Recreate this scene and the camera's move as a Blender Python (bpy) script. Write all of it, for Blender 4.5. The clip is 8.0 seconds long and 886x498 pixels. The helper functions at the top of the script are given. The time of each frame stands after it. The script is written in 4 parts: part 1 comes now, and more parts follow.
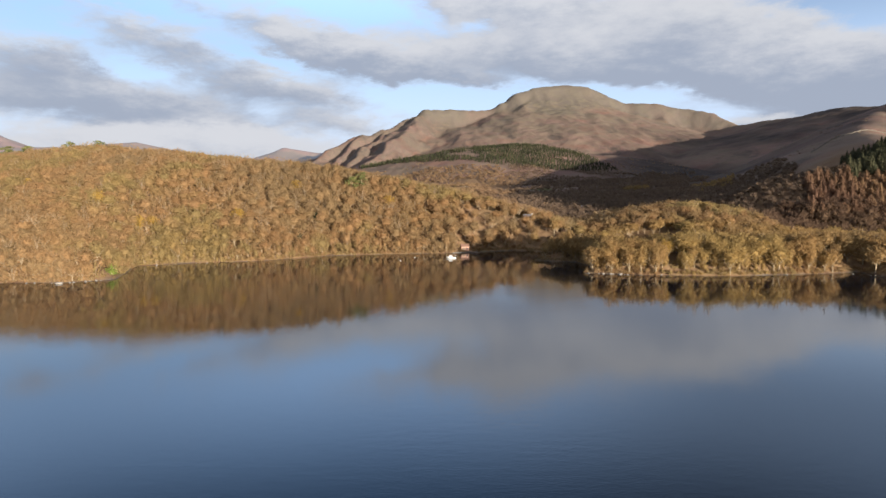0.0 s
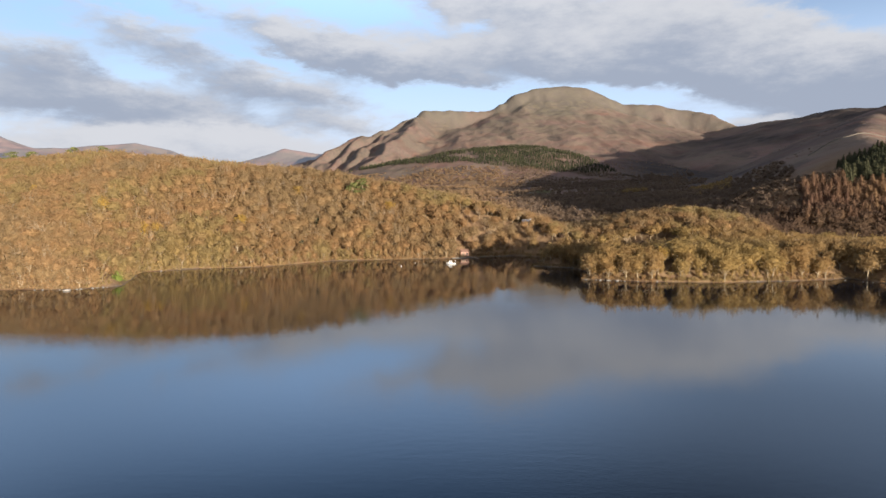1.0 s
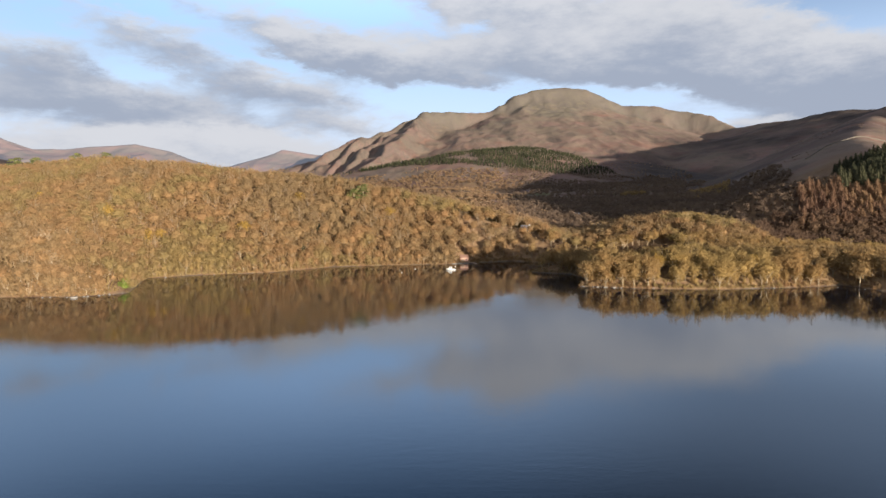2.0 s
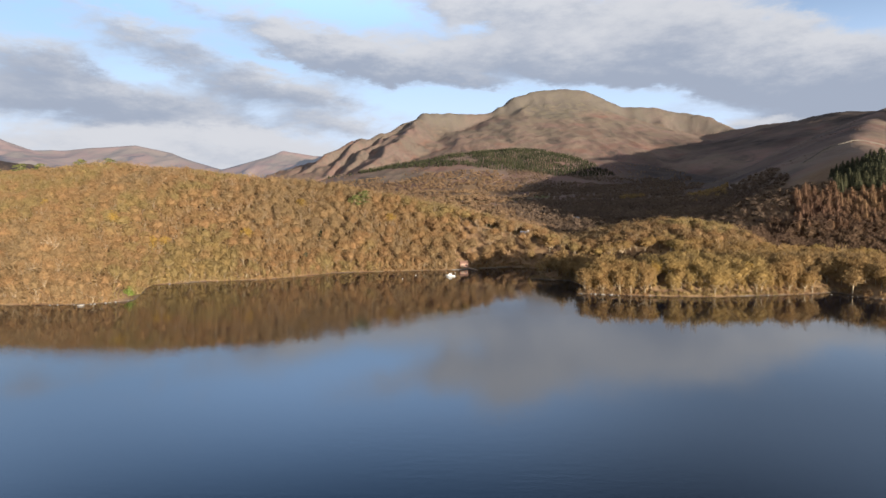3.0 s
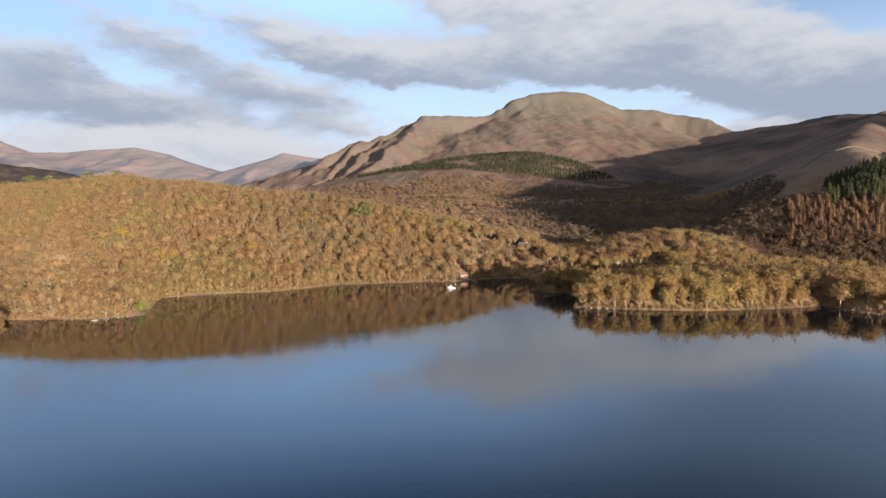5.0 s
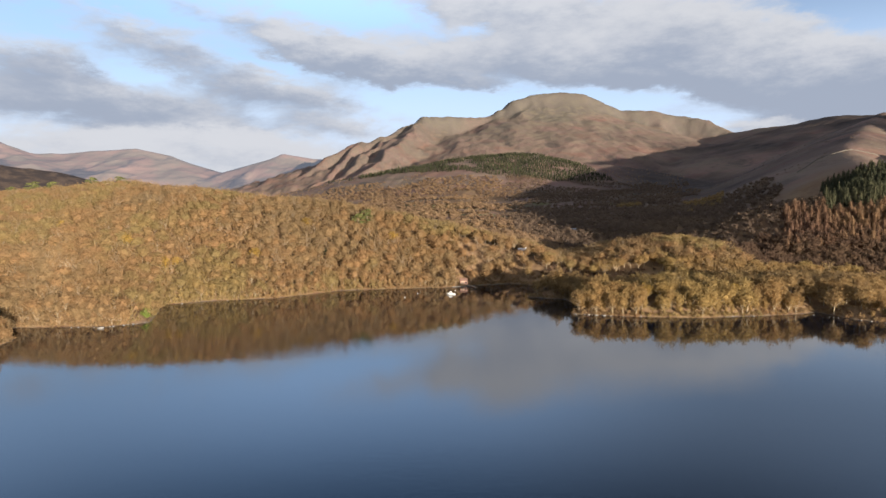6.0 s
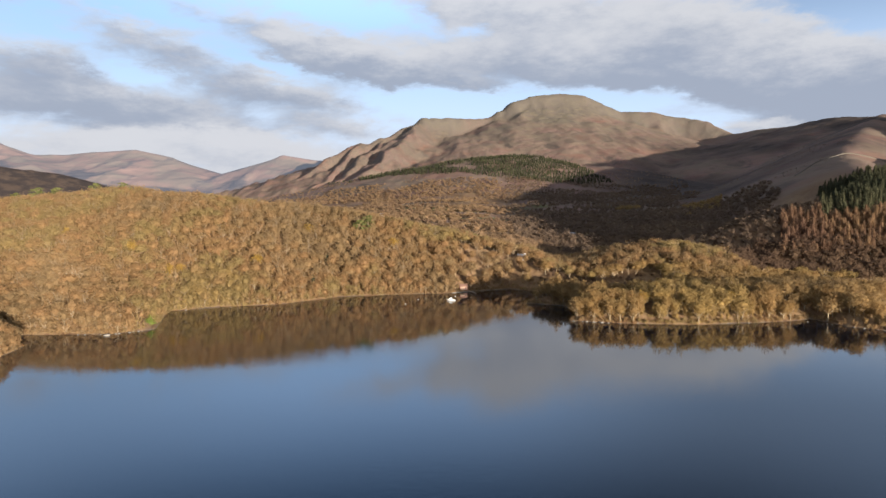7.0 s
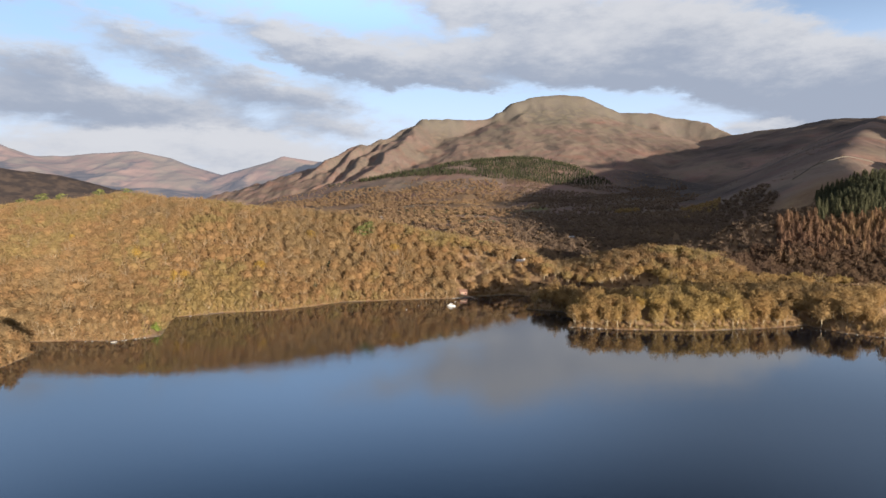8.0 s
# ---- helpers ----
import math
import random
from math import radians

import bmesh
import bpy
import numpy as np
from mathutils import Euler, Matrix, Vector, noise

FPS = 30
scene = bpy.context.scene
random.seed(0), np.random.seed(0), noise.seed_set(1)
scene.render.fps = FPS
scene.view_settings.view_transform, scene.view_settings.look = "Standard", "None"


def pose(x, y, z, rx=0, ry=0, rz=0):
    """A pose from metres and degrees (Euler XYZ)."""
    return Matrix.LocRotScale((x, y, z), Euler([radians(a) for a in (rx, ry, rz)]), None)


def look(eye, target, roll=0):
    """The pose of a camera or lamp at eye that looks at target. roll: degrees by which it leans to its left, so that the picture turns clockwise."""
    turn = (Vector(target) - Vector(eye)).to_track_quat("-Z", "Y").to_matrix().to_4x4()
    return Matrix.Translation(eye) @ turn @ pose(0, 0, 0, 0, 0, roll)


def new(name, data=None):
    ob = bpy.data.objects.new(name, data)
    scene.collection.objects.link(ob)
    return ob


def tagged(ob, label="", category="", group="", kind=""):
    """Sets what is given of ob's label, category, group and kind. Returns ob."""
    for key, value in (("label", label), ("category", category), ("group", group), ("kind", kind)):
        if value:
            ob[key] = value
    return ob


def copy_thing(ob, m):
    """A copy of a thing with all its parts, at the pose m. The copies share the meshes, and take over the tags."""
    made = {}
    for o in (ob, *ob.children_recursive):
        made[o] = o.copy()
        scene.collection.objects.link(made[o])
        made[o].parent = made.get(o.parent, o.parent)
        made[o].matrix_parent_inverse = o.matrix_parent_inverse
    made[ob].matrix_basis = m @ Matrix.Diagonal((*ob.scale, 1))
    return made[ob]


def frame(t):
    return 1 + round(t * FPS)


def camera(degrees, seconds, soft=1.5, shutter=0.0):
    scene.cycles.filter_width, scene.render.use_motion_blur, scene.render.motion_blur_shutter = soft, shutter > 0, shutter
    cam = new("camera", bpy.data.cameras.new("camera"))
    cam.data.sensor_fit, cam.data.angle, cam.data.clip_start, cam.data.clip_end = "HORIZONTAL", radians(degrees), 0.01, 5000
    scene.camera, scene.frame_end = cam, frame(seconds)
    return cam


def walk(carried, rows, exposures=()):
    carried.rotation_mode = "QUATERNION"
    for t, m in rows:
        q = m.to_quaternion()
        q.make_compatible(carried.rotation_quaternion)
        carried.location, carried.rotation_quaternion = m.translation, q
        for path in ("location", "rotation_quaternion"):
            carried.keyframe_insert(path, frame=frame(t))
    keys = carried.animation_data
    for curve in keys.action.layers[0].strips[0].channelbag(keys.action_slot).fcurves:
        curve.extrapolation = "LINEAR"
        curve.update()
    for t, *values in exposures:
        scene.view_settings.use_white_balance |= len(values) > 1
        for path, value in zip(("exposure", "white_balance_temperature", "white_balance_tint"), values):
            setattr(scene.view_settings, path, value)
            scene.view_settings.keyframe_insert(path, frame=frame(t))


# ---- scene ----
cam = camera(72.0, 8.0, soft=1.5)
METRES, EYE, TILT, LEAN, TURN = 46.4, 36.0, -5.56, 0.0, 0.0
ROWS = [
    (0.0, 0.0, 0.0, 0.0, 0.0, 0.0, -0.0),
    (0.5, -0.0037, -0.0524, 0.0302, -0.03, 0.02, -0.0),
    (1.0, -0.0067, -0.1043, 0.0613, -0.06, 0.04, -0.01),
    (1.5, -0.0098, -0.1565, 0.0926, -0.09, 0.07, -0.01),
    (3.0, -0.0181, -0.3076, 0.1953, -0.15, 0.17, -0.02),
    (3.5, -0.0216, -0.3577, 0.2297, -0.16, 0.19, -0.02),
    (4.0, -0.0247, -0.4078, 0.2654, -0.17, 0.21, -0.02),
    (4.5, -0.0282, -0.4574, 0.3017, -0.18, 0.24, -0.02),
    (6.0, -0.0348, -0.6056, 0.4153, -0.21, 0.3, 0.01),
    (6.5, -0.038, -0.6553, 0.4529, -0.23, 0.32, 0.0),
    (7.0, -0.0409, -0.7078, 0.4906, -0.24, 0.36, 0.01),
    (7.5, -0.0429, -0.7631, 0.5282, -0.24, 0.38, 0.01),
    (8.0, -0.0445, -0.8228, 0.5649, -0.24, 0.41, 0.02),
]
walk(cam, [(t, pose(0, 0, EYE, TILT, LEAN, TURN) @ pose(METRES * x, METRES * y, METRES * z, 90 + pitch, roll, yaw)) for t, x, y, z, yaw, pitch, roll in ROWS],
     exposures=[(0.0, 1.72, 5850.0, 10.0), (8.0, 1.72, 5850.0, 10.0)])

# ---- light: low sun behind the camera's right shoulder, broken cloud ----
SUN_AZ, SUN_EL = 147.5, 5.0  # degrees clockwise from the +y axis, and above the horizon
to_sun = Vector((math.sin(radians(SUN_AZ)) * math.cos(radians(SUN_EL)), math.cos(radians(SUN_AZ)) * math.cos(radians(SUN_EL)), math.sin(radians(SUN_EL))))
sun = new("sun", bpy.data.lights.new("sun", "SUN"))
sun.data.energy, sun.data.angle, sun.data.color = 4.4, radians(0.6), (1.0, 0.82, 0.60)
sun.matrix_world = look(to_sun * 100, (0, 0, 0))


class Graph:
    """Short hand for node trees: every call adds a node and returns its output."""

    def __init__(self, tree):
        self.tree = tree
        tree.nodes.clear()

    def node(self, kind, **settings):
        n = self.tree.nodes.new(kind)
        for key, value in settings.items():
            setattr(n, key, value)
        return n

    def put(self, socket, value):
        if isinstance(value, bpy.types.NodeSocket):
            self.tree.links.new(value, socket)
        else:
            socket.default_value = value

    def math(self, op, a, b=0.0, c=0.0):
        n = self.node("ShaderNodeMath", operation=op)
        for s, v in zip(n.inputs, (a, b, c)):
            self.put(s, v)
        return n.outputs[0]

    def add(self, a, b):
        return self.math("ADD", a, b)

    def mul(self, a, b):
        return self.math("MULTIPLY", a, b)

    def step(self, x, lo, hi, to_lo=0.0, to_hi=1.0):
        n = self.node("ShaderNodeMapRange", interpolation_type="SMOOTHSTEP")
        for s, v in zip(n.inputs, (x, lo, hi, to_lo, to_hi)):
            self.put(s, v)
        return n.outputs[0]

    def mix(self, f, a, b):
        n = self.node("ShaderNodeMix", data_type="RGBA")
        self.put(n.inputs[0], f)
        for s, v in ((n.inputs[6], a), (n.inputs[7], b)):
            self.put(s, (*v, 1.0) if isinstance(v, tuple) and len(v) == 3 else v)
        return n.outputs[2]

    def noise(self, vector, scale, detail=4.0, rough=0.55, distortion=0.0):
        n = self.node("ShaderNodeTexNoise")
        if vector is not None:
            self.put(n.inputs["Vector"], vector)
        for key, v in (("Scale", scale), ("Detail", detail), ("Roughness", rough), ("Distortion", distortion)):
            self.put(n.inputs[key], v)
        return n.outputs["Fac"]

    def scaled(self, vector, sx, sy, sz, off=(0, 0, 0)):
        n = self.node("ShaderNodeMapping")
        self.put(n.inputs[0], vector)
        n.inputs[3].default_value = (sx, sy, sz)
        n.inputs[1].default_value = off
        return n.outputs[0]

    def combine(self, x, y, z=0.0):
        n = self.node("ShaderNodeCombineXYZ")
        for s, v in zip(n.inputs, (x, y, z)):
            self.put(s, v)
        return n.outputs[0]

    def split(self, v):
        n = self.node("ShaderNodeSeparateXYZ")
        self.put(n.inputs[0], v)
        return n.outputs


def make_world():
    world = bpy.data.worlds.new("sky")
    world.use_nodes = True
    scene.world = world
    g = Graph(world.node_tree)
    sky = g.node("ShaderNodeTexSky", sky_type="NISHITA", sun_disc=False)
    sky.sun_elevation, sky.sun_rotation = radians(SUN_EL), radians(SUN_AZ)
    sky.air_density, sky.dust_density, sky.ozone_density = 1.0, 0.6, 3.3
    d = g.split(g.node("ShaderNodeTexCoord").outputs["Generated"])
    az = g.math("ARCTAN2", d[0], d[1])
    el = g.math("ARCSINE", d[2])
    # ragged edges: the banks are drawn through a wandering grid
    p = g.combine(g.mul(az, 3.4), g.mul(el, 8.5))
    wander = g.math("SUBTRACT", g.noise(p, 3.6, 8.0, 0.66), 0.5)
    wander_up = g.math("SUBTRACT", g.noise(g.scaled(p, 1, 1, 1, (7.3, 2.1, 0)), 3.6, 8.0, 0.66), 0.5)
    waz, wel = g.add(az, g.mul(wander, 0.12)), g.add(el, g.mul(wander_up, 0.055))
    # cloud banks: azimuth, elevation, half widths, slant, weight (minus: a clear gap), tone (minus: a dull bank)
    banks = [
        (-0.427, 0.213, 0.085, 0.022, -0.12, 0.80, -0.10), (-0.215, 0.230, 0.100, 0.028, -0.28, 0.85, 0.20), (-0.106, 0.198, 0.095, 0.024, -0.22, 0.95, -0.35),
        (-0.277, 0.159, 0.115, 0.021, -0.12, 0.95, -0.15), (-0.563, 0.168, 0.065, 0.027, -0.10, 0.90, -0.25), (-0.495, 0.122, 0.190, 0.024, -0.03, 0.95, -0.25),
        (-0.416, 0.072, 0.270, 0.020, 0.00, 0.90, 0.40), (-0.394, 0.030, 0.340, 0.028, 0.00, 0.75, 0.20), (-0.156, 0.104, 0.070, 0.015, -0.10, 0.70, 0.05),
        (-0.596, 0.256, 0.045, 0.010, 0.00, 0.45, 0.00), (-0.500, 0.244, 0.050, 0.011, -0.20, 0.40, 0.00), (-0.385, 0.264, 0.055, 0.010, -0.20, 0.40, 0.00),
        (0.105, 0.212, 0.150, 0.031, -0.05, 0.95, 0.20), (0.279, 0.212, 0.170, 0.039, -0.12, 1.15, -0.08), (0.460, 0.177, 0.150, 0.043, -0.14, 1.20, -0.12),
        (0.606, 0.150, 0.110, 0.038, 0.00, 1.20, -0.25), (0.105, 0.282, 0.120, 0.022, -0.10, 0.75, 0.00), (0.372, 0.250, 0.120, 0.028, -0.10, 0.85, -0.10),
        (0.066, 0.170, 0.055, 0.011, -0.10, 0.40, -0.30), (0.471, 0.094, 0.085, 0.009, 0.00, 0.75, 0.60), (0.08, 0.305, 0.17, 0.034, 0.00, 0.85, 0.55),
        (-0.457, 0.172, 0.065, 0.011, -0.10, -0.45, 0), (-0.271, 0.197, 0.070, 0.012, -0.20, -0.45, 0), (-0.075, 0.148, 0.085, 0.015, 0.00, -0.50, 0),
        (0.060, 0.250, 0.030, 0.010, 0.00, -0.40, 0), (0.565, 0.246, 0.080, 0.024, -0.10, -0.70, 0), (0.195, 0.146, 0.230, 0.015, -0.05, -0.60, 0),
        (-0.576, 0.215, 0.080, 0.018, 0.00, -0.40, 0), (-0.074, 0.278, 0.080, 0.016, -0.10, -0.40, 0), (0.0, 0.58, 1.8, 0.20, 0.0, -0.9, 0), (0.52, 0.40, 0.30, 0.08, 0.0, -0.7, 0),
    ]
    body, gaps, lit = 0.0, 0.0, 0.0
    for a0, e0, wa, we, slant, weight, tone in banks:
        off = g.math("SUBTRACT", waz, a0)
        grow = 1.22 if weight > 0 else 1.0
        da = g.math("DIVIDE", off, wa * grow)
        de = g.math("DIVIDE", g.math("SUBTRACT", g.math("SUBTRACT", wel, e0), g.mul(off, slant)), we * grow)
        w = g.mul(g.math("EXPONENT", g.mul(g.add(g.mul(da, da), g.mul(de, de)), -1.0)), weight)
        if weight > 0:
            body = g.add(body, w)
            lit = g.add(lit, g.mul(w, g.add(g.mul(de, 0.62), tone)))
        else:
            gaps = g.add(gaps, w)
    billow = g.math("SUBTRACT", g.noise(p, 2.0, 9.0, 0.58, 0.2), 0.5)
    # unseen sky overhead and behind: broken deck added as fill, brightest round the sun
    deck = g.math("MAXIMUM", g.step(el, 0.62, 0.95), g.step(g.math("ABSOLUTE", az), 0.95, 1.5))
    body = g.add(body, g.mul(deck, 0.5))
    lit = g.add(lit, g.mul(deck, 0.15))
    toward = g.node("ShaderNodeVectorMath", operation="DOT_PRODUCT")
    g.put(toward.inputs[0], g.combine(d[0], d[1], d[2]))
    toward.inputs[1].default_value = to_sun
    glow = g.add(1.0, g.mul(g.math("POWER", g.math("MAXIMUM", toward.outputs["Value"], 0.0), 3.0), 1.1))
    c0 = g.add(g.add(body, gaps), g.math("SUBTRACT", g.mul(billow, 2.1), 0.06))
    density = g.step(c0, -0.16, 0.78)
    height = g.add(g.math("DIVIDE", lit, g.add(body, 0.12)), g.mul(g.add(billow, wander), 0.9))  # tops catch the light, bases are dull
    dark = g.mul(g.step(height, 0.42, -0.42), g.step(c0, 0.05, 0.6, 0.35, 1.0))
    shone = g.node("ShaderNodeVectorMath", operation="SCALE")
    g.put(shone.inputs[0], g.mix(dark, (3.75, 3.55, 3.36), (2.0, 2.10, 2.36)))
    g.put(shone.inputs["Scale"], glow)
    cloud = shone.outputs[0]
    haze = g.step(el, 0.29, 0.06)
    up = g.node("ShaderNodeVectorMath", operation="SCALE")
    g.put(up.inputs[0], sky.outputs[0])
    g.put(up.inputs["Scale"], g.mul(g.step(el, 0.28, 0.50, 1.25, 0.38), g.step(az, -0.15, 0.55, 1.3, 0.72)))
    clear = g.mix(g.add(g.mul(haze, 0.85), g.step(el, 0.44, 0.26, 0.0, 0.1)), up.outputs[0], (5.7, 6.2, 6.45))
    veil = g.step(el, 0.56, 0.28, 0.0, 0.6)  # thin high cloud
    clear = g.mix(veil, clear, (2.8, 3.5, 4.6))
    # upper clear air: brightened ahead, dimmed to the sides, for the loch to reflect
    pale = g.node("ShaderNodeVectorMath", operation="SCALE")
    g.put(pale.inputs[0], clear)
    g.put(pale.inputs["Scale"], g.add(1.0, g.mul(g.step(el, 0.20, 0.31), g.math("SUBTRACT", g.step(az, 0.05, 0.5, 0.42, -0.20), g.step(az, -0.2, -0.6, 0.0, 0.3)))))
    out = g.mix(g.mul(density, 0.95), pale.outputs[0], cloud)
    bg = g.node("ShaderNodeBackground")
    g.put(bg.inputs[0], out)
    bg.inputs[1].default_value = 0.059
    g.put(g.node("ShaderNodeOutputWorld").inputs[0], bg.outputs[0])


make_world()


# ---- materials ----
def material(name):
    m = bpy.data.materials.new(name)
    m.use_nodes = True
    return m, Graph(m.node_tree)


def surface(g, colour, rough=0.8, metal=0.0, normal=None, spec=0.3):
    b = g.node("ShaderNodeBsdfPrincipled")
    g.put(b.inputs["Base Color"], (*colour, 1.0) if isinstance(colour, tuple) else colour)
    g.put(b.inputs["Roughness"], rough)
    b.inputs["Metallic"].default_value = metal
    b.inputs["Specular IOR Level"].default_value = spec
    if normal is not None:
        g.put(b.inputs["Normal"], normal)
    g.put(g.node("ShaderNodeOutputMaterial").inputs[0], b.outputs[0])
    return b


def bump(g, height, distance, strength=1.0):
    n = g.node("ShaderNodeBump")
    n.inputs["Strength"].default_value, n.inputs["Distance"].default_value = strength, distance
    g.put(n.inputs["Height"], height)
    return n.outputs[0]


def plain(name, colour, rough=0.7, metal=0.0, grain=1.5, spread=0.25):
    """A painted, wooden or stony surface with grain and blotches."""
    m, g = material(name)
    at = g.node("ShaderNodeTexCoord").outputs["Object"]
    v = g.add(g.mul(g.noise(at, grain, 5.0), 0.6), g.mul(g.noise(at, grain * 7, 3.0), 0.4))
    f = g.step(v, 0.3, 0.7)
    a = tuple(c * (1 - spread) for c in colour)
    b = tuple(min(1.0, c * (1 + spread)) for c in colour)
    surface(g, g.mix(f, a, b), rough, metal, bump(g, v, 0.03))
    return m


def leaf_material(name, colours, through_light=0.5, patch=0.012):
    """Leaves and twigs: colour by tree, by patch of wood and by leaf."""
    m, g = material(name)
    geo = g.node("ShaderNodeNewGeometry")
    tint = g.node("ShaderNodeAttribute", attribute_name="tint").outputs["Fac"]
    own = g.math("FRACT", g.add(tint, g.node("ShaderNodeObjectInfo").outputs["Random"]))
    big = g.noise(geo.outputs["Position"], patch, 3.0)
    f = g.add(g.mul(own, 0.36), g.mul(g.step(big, 0.3, 0.7), 0.64))
    ramp = g.node("ShaderNodeValToRGB")
    while len(ramp.color_ramp.elements) < len(colours):
        ramp.color_ramp.elements.new(0.5)
    for i, (e, c) in enumerate(zip(ramp.color_ramp.elements, colours)):
        e.position, e.color = i / (len(colours) - 1), (*c, 1)
    g.put(ramp.inputs[0], f)
    leaf = g.step(geo.outputs["Random Per Island"], 0.0, 1.0, 0.86, 1.14)
    n = g.node("ShaderNodeVectorMath", operation="SCALE")
    g.put(n.inputs[0], ramp.outputs[0])
    g.put(n.inputs["Scale"], leaf)
    a, b = g.node("ShaderNodeBsdfDiffuse"), g.node("ShaderNodeBsdfTranslucent")
    g.put(a.inputs[0], n.outputs[0])
    g.put(b.inputs[0], n.outputs[0])
    mix = g.node("ShaderNodeMixShader")
    mix.inputs[0].default_value = through_light
    g.put(mix.inputs[1], a.outputs[0])
    g.put(mix.inputs[2], b.outputs[0])
    g.put(g.node("ShaderNodeOutputMaterial").inputs[0], mix.outputs[0])
    return m


OAK = leaf_material("autumn_oak_leaves", [(0.225, 0.160, 0.092), (0.275, 0.196, 0.104), (0.310, 0.196, 0.098), (0.272, 0.208, 0.096), (0.325, 0.232, 0.098)])
GOLD = leaf_material("golden_oak_leaves", [(0.235, 0.158, 0.082), (0.285, 0.198, 0.092), (0.30, 0.196, 0.086), (0.30, 0.216, 0.09), (0.335, 0.236, 0.092)])
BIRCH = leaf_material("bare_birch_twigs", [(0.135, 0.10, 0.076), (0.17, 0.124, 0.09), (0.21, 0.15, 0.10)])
# dull brown twigs, dark enough to carry the hollow's shade in their colour
TWIGS_AND_SHADE = leaf_material("bare_twigs_and_shade", [(0.09, 0.060, 0.045), (0.12, 0.080, 0.056), (0.155, 0.106, 0.068)])
HAZEL = leaf_material("bare_hazel_twigs", [(0.22, 0.148, 0.10), (0.275, 0.186, 0.112), (0.31, 0.216, 0.118)])
LARCH = leaf_material("larch_needles", [(0.135, 0.082, 0.06), (0.185, 0.115, 0.074), (0.24, 0.158, 0.086)])
SPRUCE = leaf_material("spruce_needles", [(0.044, 0.048, 0.03), (0.058, 0.06, 0.036), (0.076, 0.074, 0.042)], 0.25)
FAR_GREEN = leaf_material("distant_spruce", [(0.03, 0.034, 0.022), (0.042, 0.045, 0.026), (0.055, 0.055, 0.03)], 0.2)
PINE = leaf_material("pine_needles", [(0.09, 0.10, 0.04), (0.13, 0.135, 0.05), (0.11, 0.12, 0.045)], 0.2)
PALE_BARK = plain("lichened_oak_bark", (0.31, 0.25, 0.165), 0.9, 0, 2.0, 0.3)
BARK = plain("oak_bark", (0.26, 0.20, 0.13), 0.9, 0, 2.0, 0.35)


def ground_material():
    m, g = material("moor_and_woodland_floor")
    at = g.node("ShaderNodeNewGeometry").outputs["Position"]
    c = g.node("ShaderNodeSeparateColor")
    g.put(c.inputs[0], g.node("ShaderNodeAttribute", attribute_name="cover").outputs["Color"])
    wood, grass, rock = c.outputs
    shade_heath = g.node("ShaderNodeAttribute", attribute_name="shade_heath").outputs["Fac"]
    big, mid, fine = g.noise(at, 0.0035, 5.0, 0.6), g.noise(at, 0.02, 5.0, 0.6), g.noise(at, 0.25, 4.0, 0.6)
    v = g.add(g.add(g.mul(big, 0.45), g.mul(mid, 0.38)), g.mul(fine, 0.17))
    moor = g.mix(g.step(v, 0.40, 0.60), (0.200, 0.124, 0.108), (0.182, 0.140, 0.105))
    moor = g.mix(g.mul(g.step(mid, 0.50, 0.70), 0.5), moor, (0.14, 0.096, 0.084))
    streak = g.noise(g.scaled(at, 0.022, 0.007, 0.012), 1.0, 6.0, 0.64, 0.8)
    moor = g.mix(g.mul(g.step(fine, 0.42, 0.62), 0.30), moor, (0.115, 0.08, 0.068))
    moor = g.mix(g.mul(g.step(streak, 0.50, 0.60), 0.45), moor, (0.158, 0.12, 0.09))
    moor = g.mix(g.mul(g.step(streak, 0.47, 0.37), 0.4), moor, (0.105, 0.072, 0.06))
    moor = g.mix(g.mul(g.step(g.noise(at, 0.0055, 6.0, 0.68), 0.46, 0.60), 0.6), moor, (0.148, 0.12, 0.09))
    bracken = g.step(g.noise(at, 0.006, 4.0, 0.6), 0.52, 0.66)
    moor = g.mix(g.mul(bracken, 0.55), moor, (0.17, 0.092, 0.07))
    crag = g.step(g.noise(g.scaled(at, 0.0085, 0.003, 0.012), 1.0, 7.0, 0.66, 0.6), 0.56, 0.66)
    moor = g.mix(g.mul(crag, 0.7), moor, (0.082, 0.068, 0.058))
    litter = g.mix(g.step(g.add(g.mul(mid, 0.5), g.mul(fine, 0.5)), 0.4, 0.6), (0.15, 0.094, 0.056), (0.21, 0.142, 0.078))
    meadow = g.mix(g.step(fine, 0.35, 0.65), (0.11, 0.115, 0.045), (0.155, 0.15, 0.06))
    stone = g.mix(g.step(g.add(g.mul(mid, 0.5), g.mul(fine, 0.5)), 0.42, 0.58), (0.115, 0.098, 0.084), (0.138, 0.12, 0.086))
    col = g.mix(wood, moor, litter)
    col = g.mix(grass, col, meadow)
    col = g.mix(rock, col, stone)
    steep = g.step(g.add(g.split(g.node("ShaderNodeNewGeometry").outputs["Normal"])[2], g.mul(g.math("SUBTRACT", mid, 0.5), 0.3)), 0.93, 0.84)
    high = g.step(g.split(at)[2], 90.0, 200.0)
    col = g.mix(g.mul(g.mul(steep, high), g.step(fine, 0.35, 0.62, 0.25, 0.75)), col, (0.085, 0.075, 0.066))  # bare crag shows through where it is steep
    # dark ground colour that stands in for shade on spur and moor
    col = g.mix(shade_heath, col, g.mix(g.step(mid, 0.4, 0.6), (0.036, 0.030, 0.030), (0.066, 0.05, 0.042)))
    h = g.add(g.mul(mid, 5.0), g.add(g.mul(streak, 2.5), g.mul(fine, 0.6)))
    surface(g, col, 0.95, 0, bump(g, h, 1.0, 0.8), 0.1)
    return m


